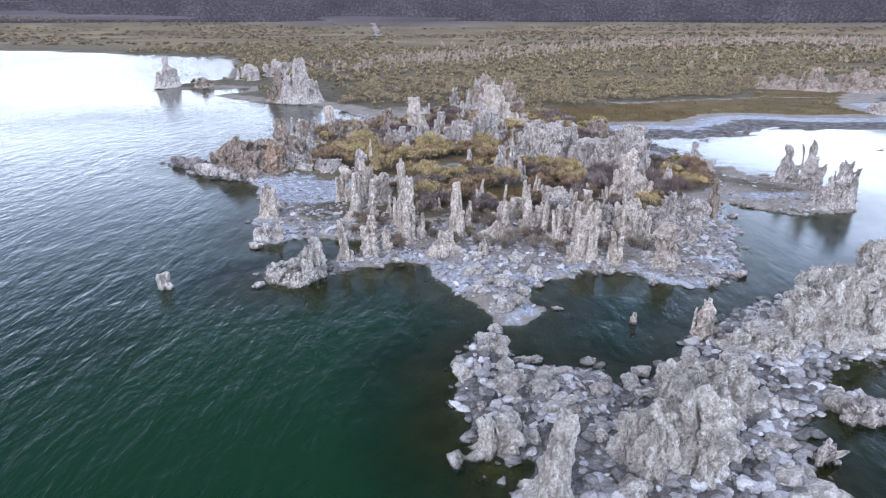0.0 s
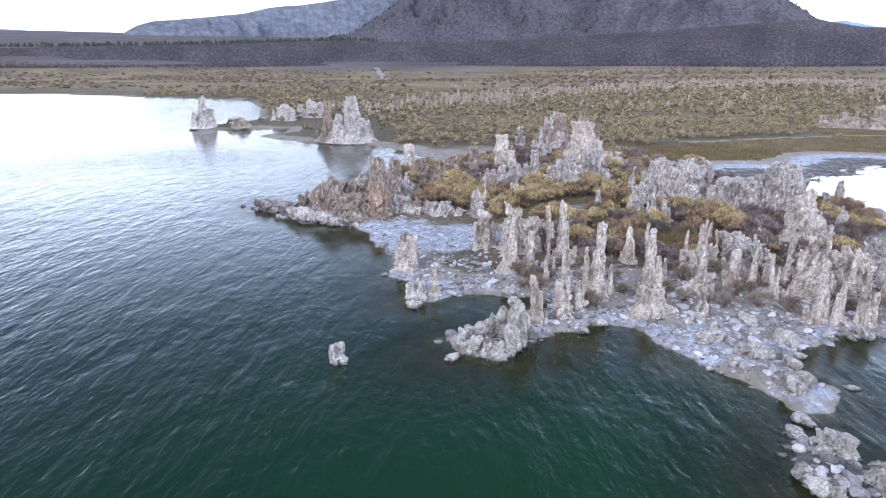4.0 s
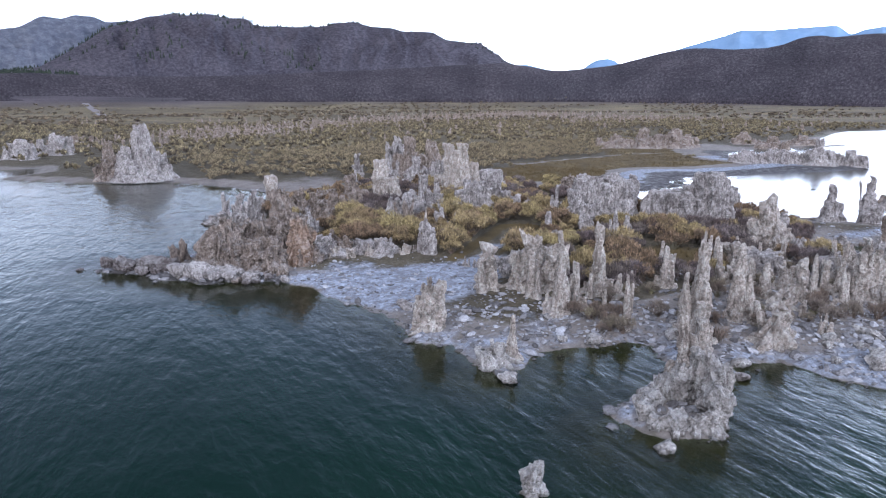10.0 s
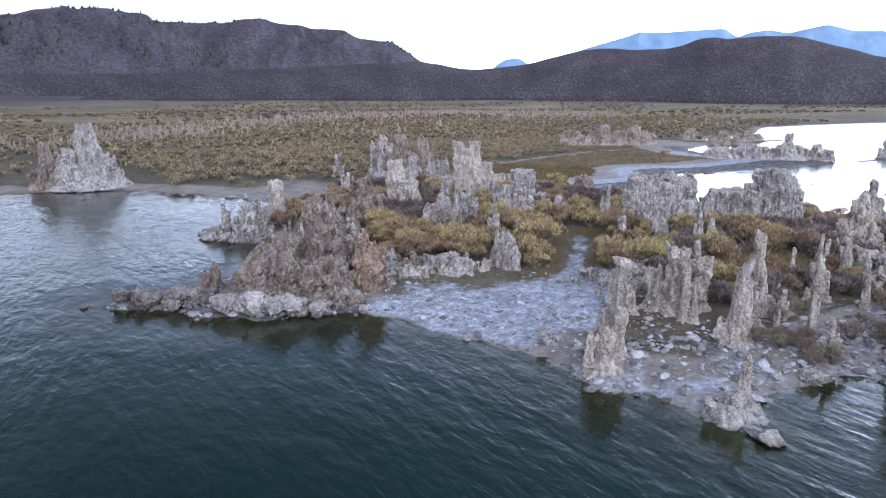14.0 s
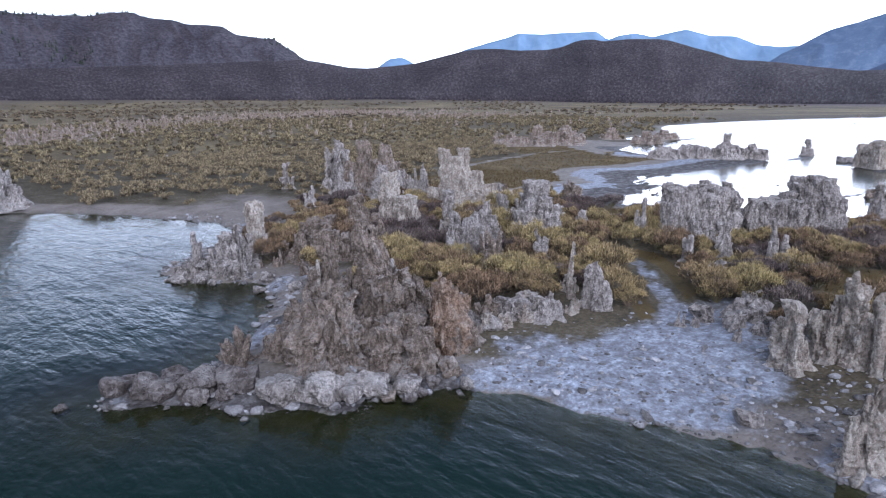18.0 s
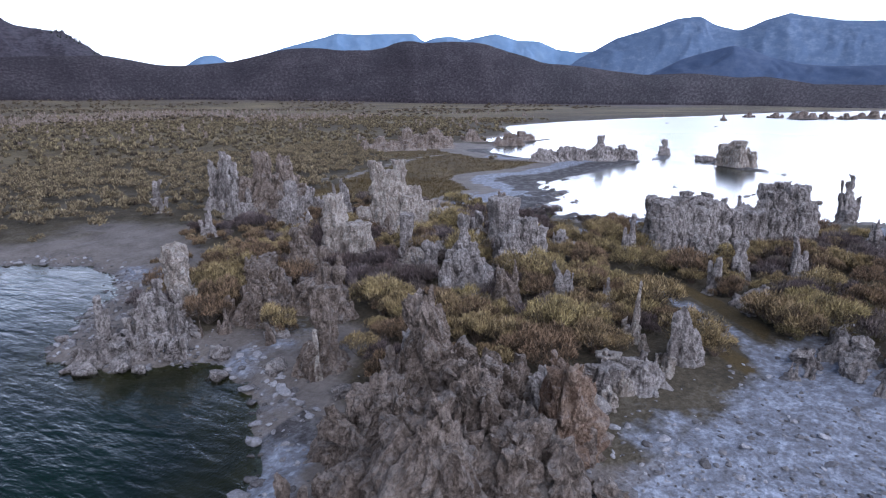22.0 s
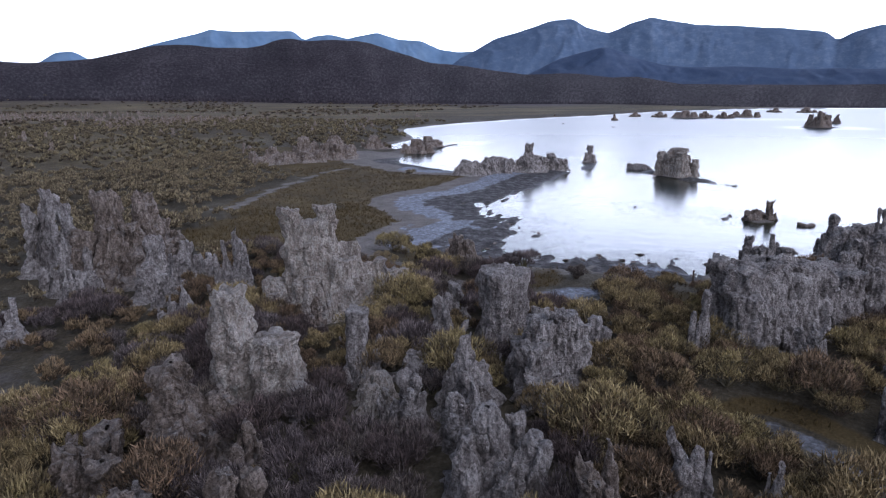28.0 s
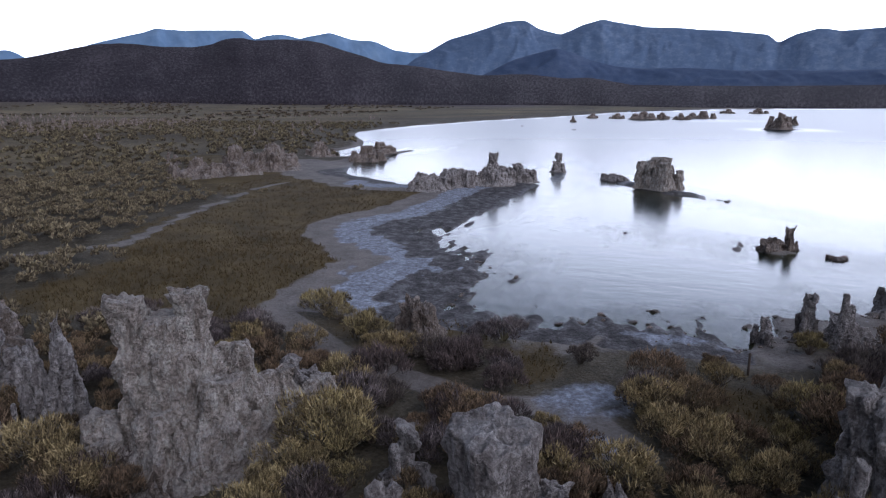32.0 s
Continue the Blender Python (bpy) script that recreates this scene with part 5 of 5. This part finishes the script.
def brush_kind(name, foliage_mat, seed, R, H, count, length, width, label, n=17, twiggy=False):
    r = np.random.default_rng(seed)
    c, q = clumps(r, n, R, H)
    top = thing(name, 0, 0, -50, label, "shrub", "")
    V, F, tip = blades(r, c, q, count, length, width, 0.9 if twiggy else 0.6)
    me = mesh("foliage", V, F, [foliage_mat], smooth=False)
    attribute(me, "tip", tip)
    part("foliage", me, top)
    tips = np.concatenate([c, c + r.normal(0, 0.12, c.shape)]) if twiggy else c
    V, F = stems(r, tips, 0.02 if not twiggy else 0.014)
    part("stem", mesh("stem", V, F, [STEM]), top, "bare woody stems")
    return top


GOLD = [brush_kind("rabbitbrush", LEAF_GOLD, 20 + k, 0.7 + 0.12 * k, 1.0 + 0.15 * (k % 2), 3000, 0.125, 0.022, "round golden-olive rabbitbrush on dry ground") for k in range(4)]
DARK = [brush_kind("dark_shrub", LEAF_DARK, 40 + k, 0.7 + 0.1 * k, 0.9, 2300, 0.16, 0.018, "dark purple-brown shrub with bare twigs", twiggy=True) for k in range(3)]
DRY = [brush_kind("dry_shrub", LEAF_DRY, 60 + k, 0.6, 0.85, 800, 0.22, 0.02, "dry grey-tan shrub of thin twigs", twiggy=True) for k in range(2)]


def open_ground(x, y):
    """Where brush can stand: 0 on sand, water, trails and rock."""
    d = land(x, y)
    z = zones(x, y, d, 0 * x)
    ok = ss(1.6, 3.4, d) * (1 - np.clip(z["salt"] * 1.2, 0, 1)) * (1 - np.clip(z["mud"] * 1.2, 0, 1))
    ok = ok * ss(0.7, 1.4, along(TRAIL, x, y)) * ss(1.2, 2.0, along(PATH, x, y)) * ss(0.7, 1.2, along(CHANNEL, x, y))
    ok = ok * (1 - np.clip(1.3 * blob(x, y, -7, 79, 6.5, 8), 0, 1) * (x < 1)) * (1 - np.clip(1.3 * blob(x, y, -11.0, 58.5, 2.6, 2.4), 0, 1))
    ok = ok * (1 - np.clip(1.5 * blob(x, y, 16.8, 53.0, 2.6, 2.2), 0, 1)) * (1 - np.clip(1.5 * blob(x, y, 16.0, 57.4, 2.6, 2.0), 0, 1))
    ok = ok * (1 - np.clip(1.4 * blob(x, y, -9.6, 48.2, 3.4, 1.7), 0, 1)) * (1 - np.clip(1.6 * blob(x, y, -8.0, 39.0, 4.2, 3.2), 0, 1))
    ok = np.where((x > 17) & (y > 59) & (x < 80), ok * ss(9.0, 11.0, d), ok)
    ok = ok * (1 - np.clip(z["grass"] * 1.25, 0, 1) * 0.98)
    return ok


def scatter(x0, x1, y0, y1, gap, jitter=0.48):
    xs, ys = np.arange(x0, x1, gap), np.arange(y0, y1, gap)
    X, Y = [a.ravel() for a in np.meshgrid(xs, ys)]
    return X + rng.uniform(-jitter, jitter, X.shape) * gap, Y + rng.uniform(-jitter, jitter, X.shape) * gap


def clear_of_rock(x, y, margin=0.25):
    out = np.ones(x.shape, bool)
    for tx, ty, tw in TUFA_SPOTS:
        out &= np.hypot(x - tx, y - ty) > tw * 0.8 + margin
    return out


sx, sy = scatter(-12, 19, 37, 78, 0.93)
ok = (rng.uniform(0, 1, sx.shape) < open_ground(sx, sy) * 1.15) & clear_of_rock(sx, sy)
sx, sy = sx[ok], sy[ok]
order = rng.permutation(len(sx))
order = order[np.argsort(sy[order] + 6 * rng.uniform(0, 1, len(sx)) > 74, kind="stable")]
sx, sy = sx[order], sy[order]
sz = relief(sx, sy)
rest = []
kindmap = vnoise(sx * 0.22, sy * 0.22, 40 + 0 * sx) + 0.9 * blob(sx, sy, 0, 60, 6, 6) - 0.5 * blob(sx, sy, -3, 50, 6, 4) - 0.7 * blob(sx, sy, 9, 56, 6, 5) + rng.normal(0, 0.35, sx.shape)
counts = {"gold": 0, "dark": 0}
for x, y, z, kd in zip(sx, sy, sz, kindmap):
    which = "dark" if kd > 0.22 else "gold"
    counts[which] += 1
    if counts[which] > 300:
        rest.append((x, y))
        continue
    src = DARK if which == "dark" else GOLD
    copy_thing(src[int(rng.integers(0, len(src)))], pose(x, y, z - 0.02, 0, 0, rng.uniform(0, 360)) @ Matrix.Scale(rng.uniform(0.6, 1.15) + 0.5 * rng.uniform() ** 3, 4))
for k in range(70):
    x, y = rng.uniform(-5, 11), rng.uniform(30.5, 36.5)
    if land(np.array([x]), np.array([y]))[0] > 0.8 and clear_of_rock(np.array([x]), np.array([y]), -0.1)[0]:
        copy_thing(DRY[k % 2], pose(x, y, float(relief(np.array([x]), np.array([y]))[0]), 0, 0, rng.uniform(0, 360)) @ Matrix.Scale(rng.uniform(0.5, 0.95), 4))
for top in GOLD + DARK + DRY:
    for ob in (*top.children, top):
        bpy.data.objects.remove(ob)


def brush_field(name, label, x, y, count, length, width, mats, smin, smax, flat=1.0):
    """Brush too far off or too much to count: many leafy clumps in one mesh."""
    z = relief(x, y)
    V, F, U, k = [], [], [], 0
    tmpl = []
    for t in range(6):
        r = np.random.default_rng(90 + t)
        c, q = clumps(r, 5, 0.8, 0.85)
        tmpl.append(blades(r, c, q * 1.15, count, length, width))
    for px, py, pz in zip(x, y, z):
        v, f, tip = tmpl[int(rng.integers(0, 6))]
        U.append(tip)
        s, a = rng.uniform(smin, smax), rng.uniform(0, 6.28)
        co, si = math.cos(a) * s, math.sin(a) * s
        V.append(np.stack([px + v[:, 0] * co - v[:, 1] * si, py + v[:, 0] * si + v[:, 1] * co, pz - 0.03 + v[:, 2] * s * flat], 1))
        F.append(f + k)
        k += len(v)
    me = mesh(name, np.concatenate(V), np.concatenate(F), mats, smooth=False)
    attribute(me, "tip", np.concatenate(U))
    return tagged(new(name, me), label, "brush", kind="stuff")


if rest:
    rest = np.array(rest)
    brush_field("low_brush", "golden-brown brush between the shrubs", rest[:, 0], rest[:, 1], 1200, 0.15, 0.03, [LEAF_GOLD], 0.5, 1.1)
fx, fy = scatter(-14, 75, 77, 125, 1.3)
ok = (rng.uniform(0, 1, fx.shape) < open_ground(fx, fy) * (0.55 + 0.45 * ss(-0.35, 0.0, fbm(fx * 0.14, fy * 0.2, 0 * fx, 3)))) & clear_of_rock(fx, fy)
brush_field("brush_field", "golden and olive brush covering the flats", fx[ok], fy[ok], 250, 0.16, 0.11, [LEAF_FAR], 0.65, 1.3)
fx, fy = scatter(-110, 210, 105, 260, 2.8)
ok = (rng.uniform(0, 1, fx.shape) < open_ground(fx, fy) * (0.4 + 0.55 * ss(-0.3, 0.05, fbm(fx * 0.05, fy * 0.09, 0 * fx, 3)))) & ~((fx > -14) & (fx < 75) & (fy < 125))
brush_field("far_brush", "olive brush on the plain", fx[ok], fy[ok], 66, 0.3, 0.3, [LEAF_FAR], 0.7, 1.5, 1.0)
fx, fy = scatter(-420, 560, 240, 640, 8.5)
ok = (rng.uniform(0, 1, fx.shape) < open_ground(fx, fy) * ss(-0.3, 0.1, fbm(fx * 0.015, fy * 0.03, 0 * fx, 3)))
brush_field("distant_brush", "olive and grey brush fading into the distance", fx[ok], fy[ok], 26, 0.6, 0.8, [LEAF_FAR], 1.1, 2.2, 0.6)

# grass of the marsh
tx_, ty_ = rng.uniform(2, 60, 60000), rng.uniform(38, 100, 60000)
zz = zones(tx_, ty_, land(tx_, ty_), 0 * tx_)["grass"]
near = np.hypot(tx_ - 5, ty_ - 60) < 34
ok = (zz > rng.uniform(0.35, 1.0, zz.shape)) & (near | (rng.uniform(0, 1, zz.shape) < 0.35))
tx_, ty_ = tx_[ok], ty_[ok]
tz_ = relief(tx_, ty_)
gr = np.random.default_rng(3)
gv, gfc = [], []
for j in range(3):
    n = len(tx_)
    a, hgt, wid = gr.uniform(0, 6.28, n), gr.uniform(0.08, 0.24, n), gr.uniform(0.012, 0.03, n)
    ox, oy = tx_ + gr.normal(0, 0.06, n), ty_ + gr.normal(0, 0.06, n)
    p0 = np.stack([ox - wid * np.cos(a), oy - wid * np.sin(a), tz_ - 0.02], 1)
    p1 = np.stack([ox + wid * np.cos(a), oy + wid * np.sin(a), tz_ - 0.02], 1)
    p2 = np.stack([ox + gr.normal(0, 0.08, n), oy + gr.normal(0, 0.08, n), tz_ + hgt], 1)
    gv.append(np.stack([p0, p1, p2], 1).reshape(-1, 3))
gv = np.concatenate(gv)
GRASS = leaf_material("marsh_grass", (0.055, 0.04, 0.016), (0.115, 0.082, 0.034), (0.19, 0.14, 0.062), (0.12, 0.082, 0.04), (0.14, 0.12, 0.045), tips=False)
tagged(new("marsh_grass", mesh("marsh_grass", gv, np.arange(len(gv)).reshape(-1, 3), [GRASS], smooth=False)), "short olive-brown marsh grass round the bay", "grass", kind="stuff")

# ---- stones ----


def ico(sub):
    bm = bmesh.new()
    bmesh.ops.create_icosphere(bm, subdivisions=sub, radius=1.0)
    V = np.array([v.co[:] for v in bm.verts])
    F = np.array([[v.index for v in f.verts] for f in bm.faces])
    bm.free()
    return V, F


def stone_shape(sub, seed, rough=0.35):
    V, F = ico(sub)
    s = seed * 5.7
    d = 1 + rough * fbm(V[:, 0] * 1.1 + s, V[:, 1] * 1.1, V[:, 2] * 1.1 + s, 3) + 0.22 * (np.abs(vnoise(V[:, 0] * 3 + s, V[:, 1] * 3, V[:, 2] * 3)) - 0.3) + 0.10 * (np.abs(vnoise(V[:, 0] * 7 + s, V[:, 1] * 7, V[:, 2] * 7)) - 0.3) + 0.3 * (cells(V[:, 0] * 1.9 + s, V[:, 1] * 1.9, V[:, 2] * 1.9) - 0.5)
    V = V * d[:, None]
    # flat facets
    for k in range(5):
        r = np.random.default_rng(int(seed * 10) + k)
        nrm = r.normal(size=3)
        nrm /= np.linalg.norm(nrm)
        over = np.maximum(V @ nrm - r.uniform(0.65, 0.95), 0)
        V = V - over[:, None] * nrm * 0.85
    return V, F


SMALL = [stone_shape(2, 3 + k) for k in range(8)]
TINY = [stone_shape(1, 30 + k, 0.3) for k in range(8)]


def rubble(name, label, x, y, size, shapes, mat, squash=0.6):
    z = relief(x, y)
    V, F, k = [], [], 0
    for px, py, pz, s in zip(x, y, z, np.minimum(size, 0.24)):
        v, f = (shapes if s < 0.13 else SMALL)[int(rng.integers(0, len(shapes)))]
        a = rng.uniform(0, 6.28)
        co, si = math.cos(a), math.sin(a)
        w = v * (s * np.array([rng.uniform(0.75, 1.35), rng.uniform(0.7, 1.1), squash * rng.uniform(0.6, 1.2)]))
        tilt = rng.normal(0, 0.25)
        wz = w[:, 2] * math.cos(tilt) + w[:, 0] * math.sin(tilt)
        V.append(np.stack([px + w[:, 0] * co - w[:, 1] * si, py + w[:, 0] * si + w[:, 1] * co, pz + s * 0.12 + wz], 1))
        F.append(f + k)
        k += len(v)
    return tagged(new(name, mesh(name, np.concatenate(V), np.concatenate(F), [mat], smooth=False)), label, "rubble", kind="stuff")


def strew(x0, x1, y0, y1, count, weight):
    x, y = rng.uniform(x0, x1, count), rng.uniform(y0, y1, count)
    d = land(x, y)
    keep_ = rng.uniform(0, 1, count) < weight(x, y, d)
    return x[keep_], y[keep_]


def front_weight(x, y, d):
    w = ss(-0.7, 0.1, d) * ss(5.5, 1.5, d) * (0.35 + 0.65 * ss(-0.1, 0.4, fbm(x * 0.5, y * 0.5, 0 * x, 2)))
    w = w + 0.9 * ss(0.1, 0.8, d) * blob(x, y, 1, 31.5, 11, 4.5) + 0.55 * blob(x, y, 12, 32, 6, 5) * (d > 0) + 0.6 * blob(x, y, -7.8, 42.6, 4.8, 4.2) * (d > -0.4) * (0.25 + 0.75 * ss(-0.1, 0.3, fbm(x * 0.7, y * 0.7, 4 + 0 * x, 2)))
    return w * (y < 48)


ax, ay = strew(-13, 24, 24, 48, 21000, front_weight)
rubble("shore_rubble", "white and grey tufa rubble along the shore", ax, ay, np.exp(rng.normal(-2.6 - 0.45 * (ay > 39), 0.5)), TINY, STONE, 0.5)
ax, ay = strew(-1, 24, 9, 30, 17000, lambda x, y, d: ss(-0.6, 0.2, d) * (signed(NEAR_BAR, x, y) > -1) * (0.4 + 0.6 * ss(-0.1, 0.25, fbm(x * 0.6, y * 0.6, 6 + 0 * x, 2))))
rubble("bar_rubble", "white tufa rubble on the near bar", ax, ay, np.exp(rng.normal(-2.15, 0.5, ax.shape)), TINY, STONE)
ax, ay = strew(-24, -6, 46, 82, 11000, lambda x, y, d: 0.8 * ss(-0.4, 0.0, d) * ss(1.8, 0.4, d) + 0.3 * blob(x, y, -14.5, 64.5, 4, 3) * (d > -0.3) + 0.25 * blob(x, y, -15, 50, 5, 4) * (d > -0.2))
rubble("cove_rubble", "grey stones along the cove and headland", ax, ay, np.exp(rng.normal(-2.6, 0.5, ax.shape)), TINY, STONE)
ax, ay = strew(12, 30, 38, 72, 3500, lambda x, y, d: 0.6 * ss(-0.5, 0.0, d) * ss(1.2, 0.2, d) + 0.5 * blob(x, y, 20, 50, 2.5, 3) * (d > 0))
rubble("lagoon_rubble", "dark stones along the lagoon edge", ax, ay, np.exp(rng.normal(-2.4, 0.45, ax.shape)), TINY, TUFA_BROWN)

BOULDER = {m.name: [mesh("boulder", *stone_shape(3, 50 + k, 0.45), [m], smooth=False) for k in range(6)] for m in (TUFA_PALE, TUFA_GREY, TUFA_BROWN, TUFA_WHITE, TUFA_DUSK)}


def boulder(x, y, s, mat, label, squash=0.65, sink=0.25):
    ob = new("boulder", BOULDER[mat.name][int(rng.integers(0, 6))])
    z = max(float(relief(np.array([x]), np.array([y]))[0]), -0.3)
    ob.matrix_world = pose(x, y, z + s * squash * (1 - sink) * 0.6, rng.normal(0, 8), rng.normal(0, 8), rng.uniform(0, 360)) @ Matrix.Diagonal((s * rng.uniform(0.85, 1.25), s * rng.uniform(0.75, 1.0), s * squash, 1))
    return tagged(ob, label, "boulder", "boulders")


DK = "dark wet brown boulder at the waterline"
for x, y, s in [(-22.2, 52.9, 0.5), (-21.6, 52.4, 0.6), (-21.2, 51.9, 0.55), (-20.6, 51.6, 0.5), (-20.0, 51.5, 0.6), (-19.4, 50.8, 0.65), (-23.6, 53.3, 0.28), (-20.9, 52.4, 0.45), (-19.9, 50.6, 0.4)]:
    boulder(x, y, s * 0.85, TUFA_DUSK, DK, 0.8)
PL = "big greyish knobbly tufa boulder at the waterline"
for x, y, s in [(-18.9, 49.6, 0.72), (-18.0, 48.6, 0.74), (-18.4, 49.4, 0.45), (-17.2, 48.4, 0.55), (-16.6, 48.2, 0.6), (-15.6, 47.6, 0.5), (-11.9, 49.2, 0.6), (-10.9, 49.0, 0.55), (-10.4, 39.9, 0.35), (-14.2, 46.6, 0.3)]:
    boulder(x, y, s, TUFA_GREY, PL)
for k in range(70):
    x, y = rng.uniform(-22, -9.5), rng.uniform(46.5, 54)
    d = land(np.array([x]), np.array([y]))[0]
    if -0.5 < d < 1.2:
        boulder(x, y, rng.uniform(0.16, 0.42), TUFA_DUSK if k % 3 else TUFA_BROWN, "dark knobbly tufa boulder at the foot of the headland", 0.8)
for k in range(150):
    x, y = rng.uniform(-11, 18), rng.uniform(24, 38)
    d = land(np.array([x]), np.array([y]))[0]
    if -0.5 < d < 3 and clear_of_rock(np.array([x]), np.array([y]), 0.1)[0]:
        boulder(x, y, rng.uniform(0.15, 0.36), TUFA_WHITE if k % 3 else TUFA_GREY, "white-crusted tufa boulder on the rubble shore")
for k in range(260):
    x, y = rng.uniform(0, 20), rng.uniform(10, 28)
    d = land(np.array([x]), np.array([y]))[0]
    if -0.8 < d < 3:
        boulder(x, y, rng.uniform(0.12, 0.42), TUFA_WHITE if k % 4 else TUFA_GREY, "white tufa boulder on the near bar")
for k in range(60):
    x, y = rng.uniform(-17, -8), rng.uniform(54, 68)
    d = land(np.array([x]), np.array([y]))[0]
    if -0.4 < d < 2.5 and clear_of_rock(np.array([x]), np.array([y]), 0.1)[0]:
        boulder(x, y, rng.uniform(0.15, 0.4), TUFA_GREY, "grey tufa boulder by the cove")

# ---- the far field of tufa, the road and the pines ----
P = []
FIELD = [(-28, 150), (-12, 172), (4, 195), (24, 225), (48, 250), (100, 302), (196, 362)]
FIELD_EAST = [(150, 232), (196, 242), (186, 300), (190, 380)]
fx, fy = rng.uniform(-60, 330, 26000), rng.uniform(118, 420, 26000)
near_line = np.minimum(along(FIELD, fx, fy) / (13 + 0.08 * np.maximum(fx, 0)), along(FIELD_EAST, fx, fy) / 15)
odds = np.exp(-near_line ** 2) * (0.25 + 0.75 * ss(-0.1, 0.35, fbm(fx * 0.05, fy * 0.07, 3.0 + 0 * fx, 2))) + 0.035 * ss(0.0, 0.5, fbm(fx * 0.03, fy * 0.05, 9.0 + 0 * fx, 2))
ok = (rng.uniform(0, 1, fx.shape) < odds * 0.75) & (land(fx, fy) > 10)
fx, fy = fx[ok], fy[ok]
for k, (x, y, z) in enumerate(zip(fx, fy, relief(fx, fy))):
    tall_ = rng.uniform(0.8, 2.2)
    P.append(column(x, y, z - 0.2, tall_, rng.uniform(0.3, 0.75), rng.uniform(0.25, 0.5), rng.uniform(0, 3), 0.4, 1.0, 0.4, seed=k, step=0.7))
V, F = fuse(P)
tagged(new("tufa_field", mesh("tufa_field", V, F, [TUFA_BROWN], smooth=False)), "grey field of weathered tufa stumps on the plain", "tufa", kind="stuff")

ROADM = Mat("road_dust")
ROAD = ROADM.done(ROADM.ramp(ROADM.noise(0.5, 5), (0.3, (0.16, 0.14, 0.14)), (0.7, (0.24, 0.215, 0.21))), 0.95)
rt = np.linspace(0, 1, 40)
rx, ry = -44 - 22 * rt + 3 * np.sin(rt * 4), 430 + 230 * rt
V = np.concatenate([np.stack([rx + s * (2.6 + 0 * rt), ry, relief(rx + s * 2.6, ry) + 0.35], 1) for s in (-1, 1)])
i = np.arange(39)
tagged(new("road", mesh("road", V, np.stack([i, i + 40, i + 41, i + 1], 1), [ROAD])), "pale dirt road across the sage slope", "road", kind="structure")

PINE = leaf_material("pine", (0.012, 0.018, 0.014), (0.025, 0.032, 0.024), (0.04, 0.05, 0.036), (0.03, 0.03, 0.026), (0.04, 0.05, 0.03), tips=False)


def pine(x, y, z, hgt, rad):
    for lev in range(3):
        n = 6
        a = np.arange(n) / n * 6.283 + rng.uniform(0, 1)
        zb = z + hgt * (0.1 + 0.27 * lev)
        q = rad * (1 - 0.28 * lev) * rng.uniform(0.7, 1.3, n)
        ring = np.stack([x + q * np.cos(a), y + q * np.sin(a), zb + rng.normal(0, 0.4, n)], 1)
        tip = np.array([[x, y, zb + hgt * 0.46]])
        P.append((np.concatenate([ring, tip]), np.array([[m_, (m_ + 1) % n, n] for m_ in range(n)])))


P = []
gxh, gyh, gzh = left_grid
for k in range(1900):
    i, j = int(rng.integers(5, 53)) if k % 3 else int(rng.integers(48, 53)), int(rng.integers(90, 510))
    az_ = math.degrees(math.atan2(gxh[i, j], gyh[i, j] - 60))
    crest = i > 46
    if vnoise(az_ * 0.25, i * 0.1, 9.0) < (-0.1 if crest else 0.25):
        continue
    x, y, z = gxh[i, j] + rng.normal(0, 4), gyh[i, j], gzh[i, j] - 1.5
    pine(x, y, z, rng.uniform(6, 13), rng.uniform(1.8, 3.4))
nxh, nyh, nzh = near_grid
for k in range(520):
    i, j = int(rng.integers(38, 46)), int(rng.integers(32, 172))
    pine(nxh[i, j] + rng.normal(0, 6), nyh[i, j], nzh[i, j] - 1.0, rng.uniform(5, 9), rng.uniform(2.2, 4.0))
V, F = fuse(P)
tagged(new("far_pines", mesh("far_pines", V, F, [PINE], smooth=False)), "dark pines scattered over the mountain", "pine trees", kind="stuff")

# ---- the trail post ----
WOODM = Mat("post_wood")
WOOD = WOODM.done(WOODM.ramp(WOODM.noise(12, 5, 0.6, WOODM.scaled(1, 1, 0.15)), (0.3, (0.06, 0.045, 0.035)), (0.7, (0.16, 0.125, 0.1))), 0.9)


def post(x, y, h, label):
    z = float(relief(np.array([x]), np.array([y]))[0])
    top = thing("trail_post", x, y, z, label, "post")
    bm = bmesh.new()
    bmesh.ops.create_cone(bm, cap_ends=True, segments=10, radius1=0.045, radius2=0.04, depth=h)
    bmesh.ops.translate(bm, verts=bm.verts, vec=(0, 0, h / 2 - 0.1))
    me = bpy.data.meshes.new("shaft")
    bm.to_mesh(me)
    bm.free()
    me.materials.append(WOOD)
    part("shaft", me, top)
    bm = bmesh.new()
    bmesh.ops.create_cone(bm, cap_ends=True, segments=10, radius1=0.058, radius2=0.03, depth=0.07)
    bmesh.ops.translate(bm, verts=bm.verts, vec=(0, 0, h - 0.075))
    me = bpy.data.meshes.new("cap")
    bm.to_mesh(me)
    bm.free()
    me.materials.append(WOOD)
    part("cap", me, top)


post(15.9, 53.5, 0.85, "short weathered wooden trail post")
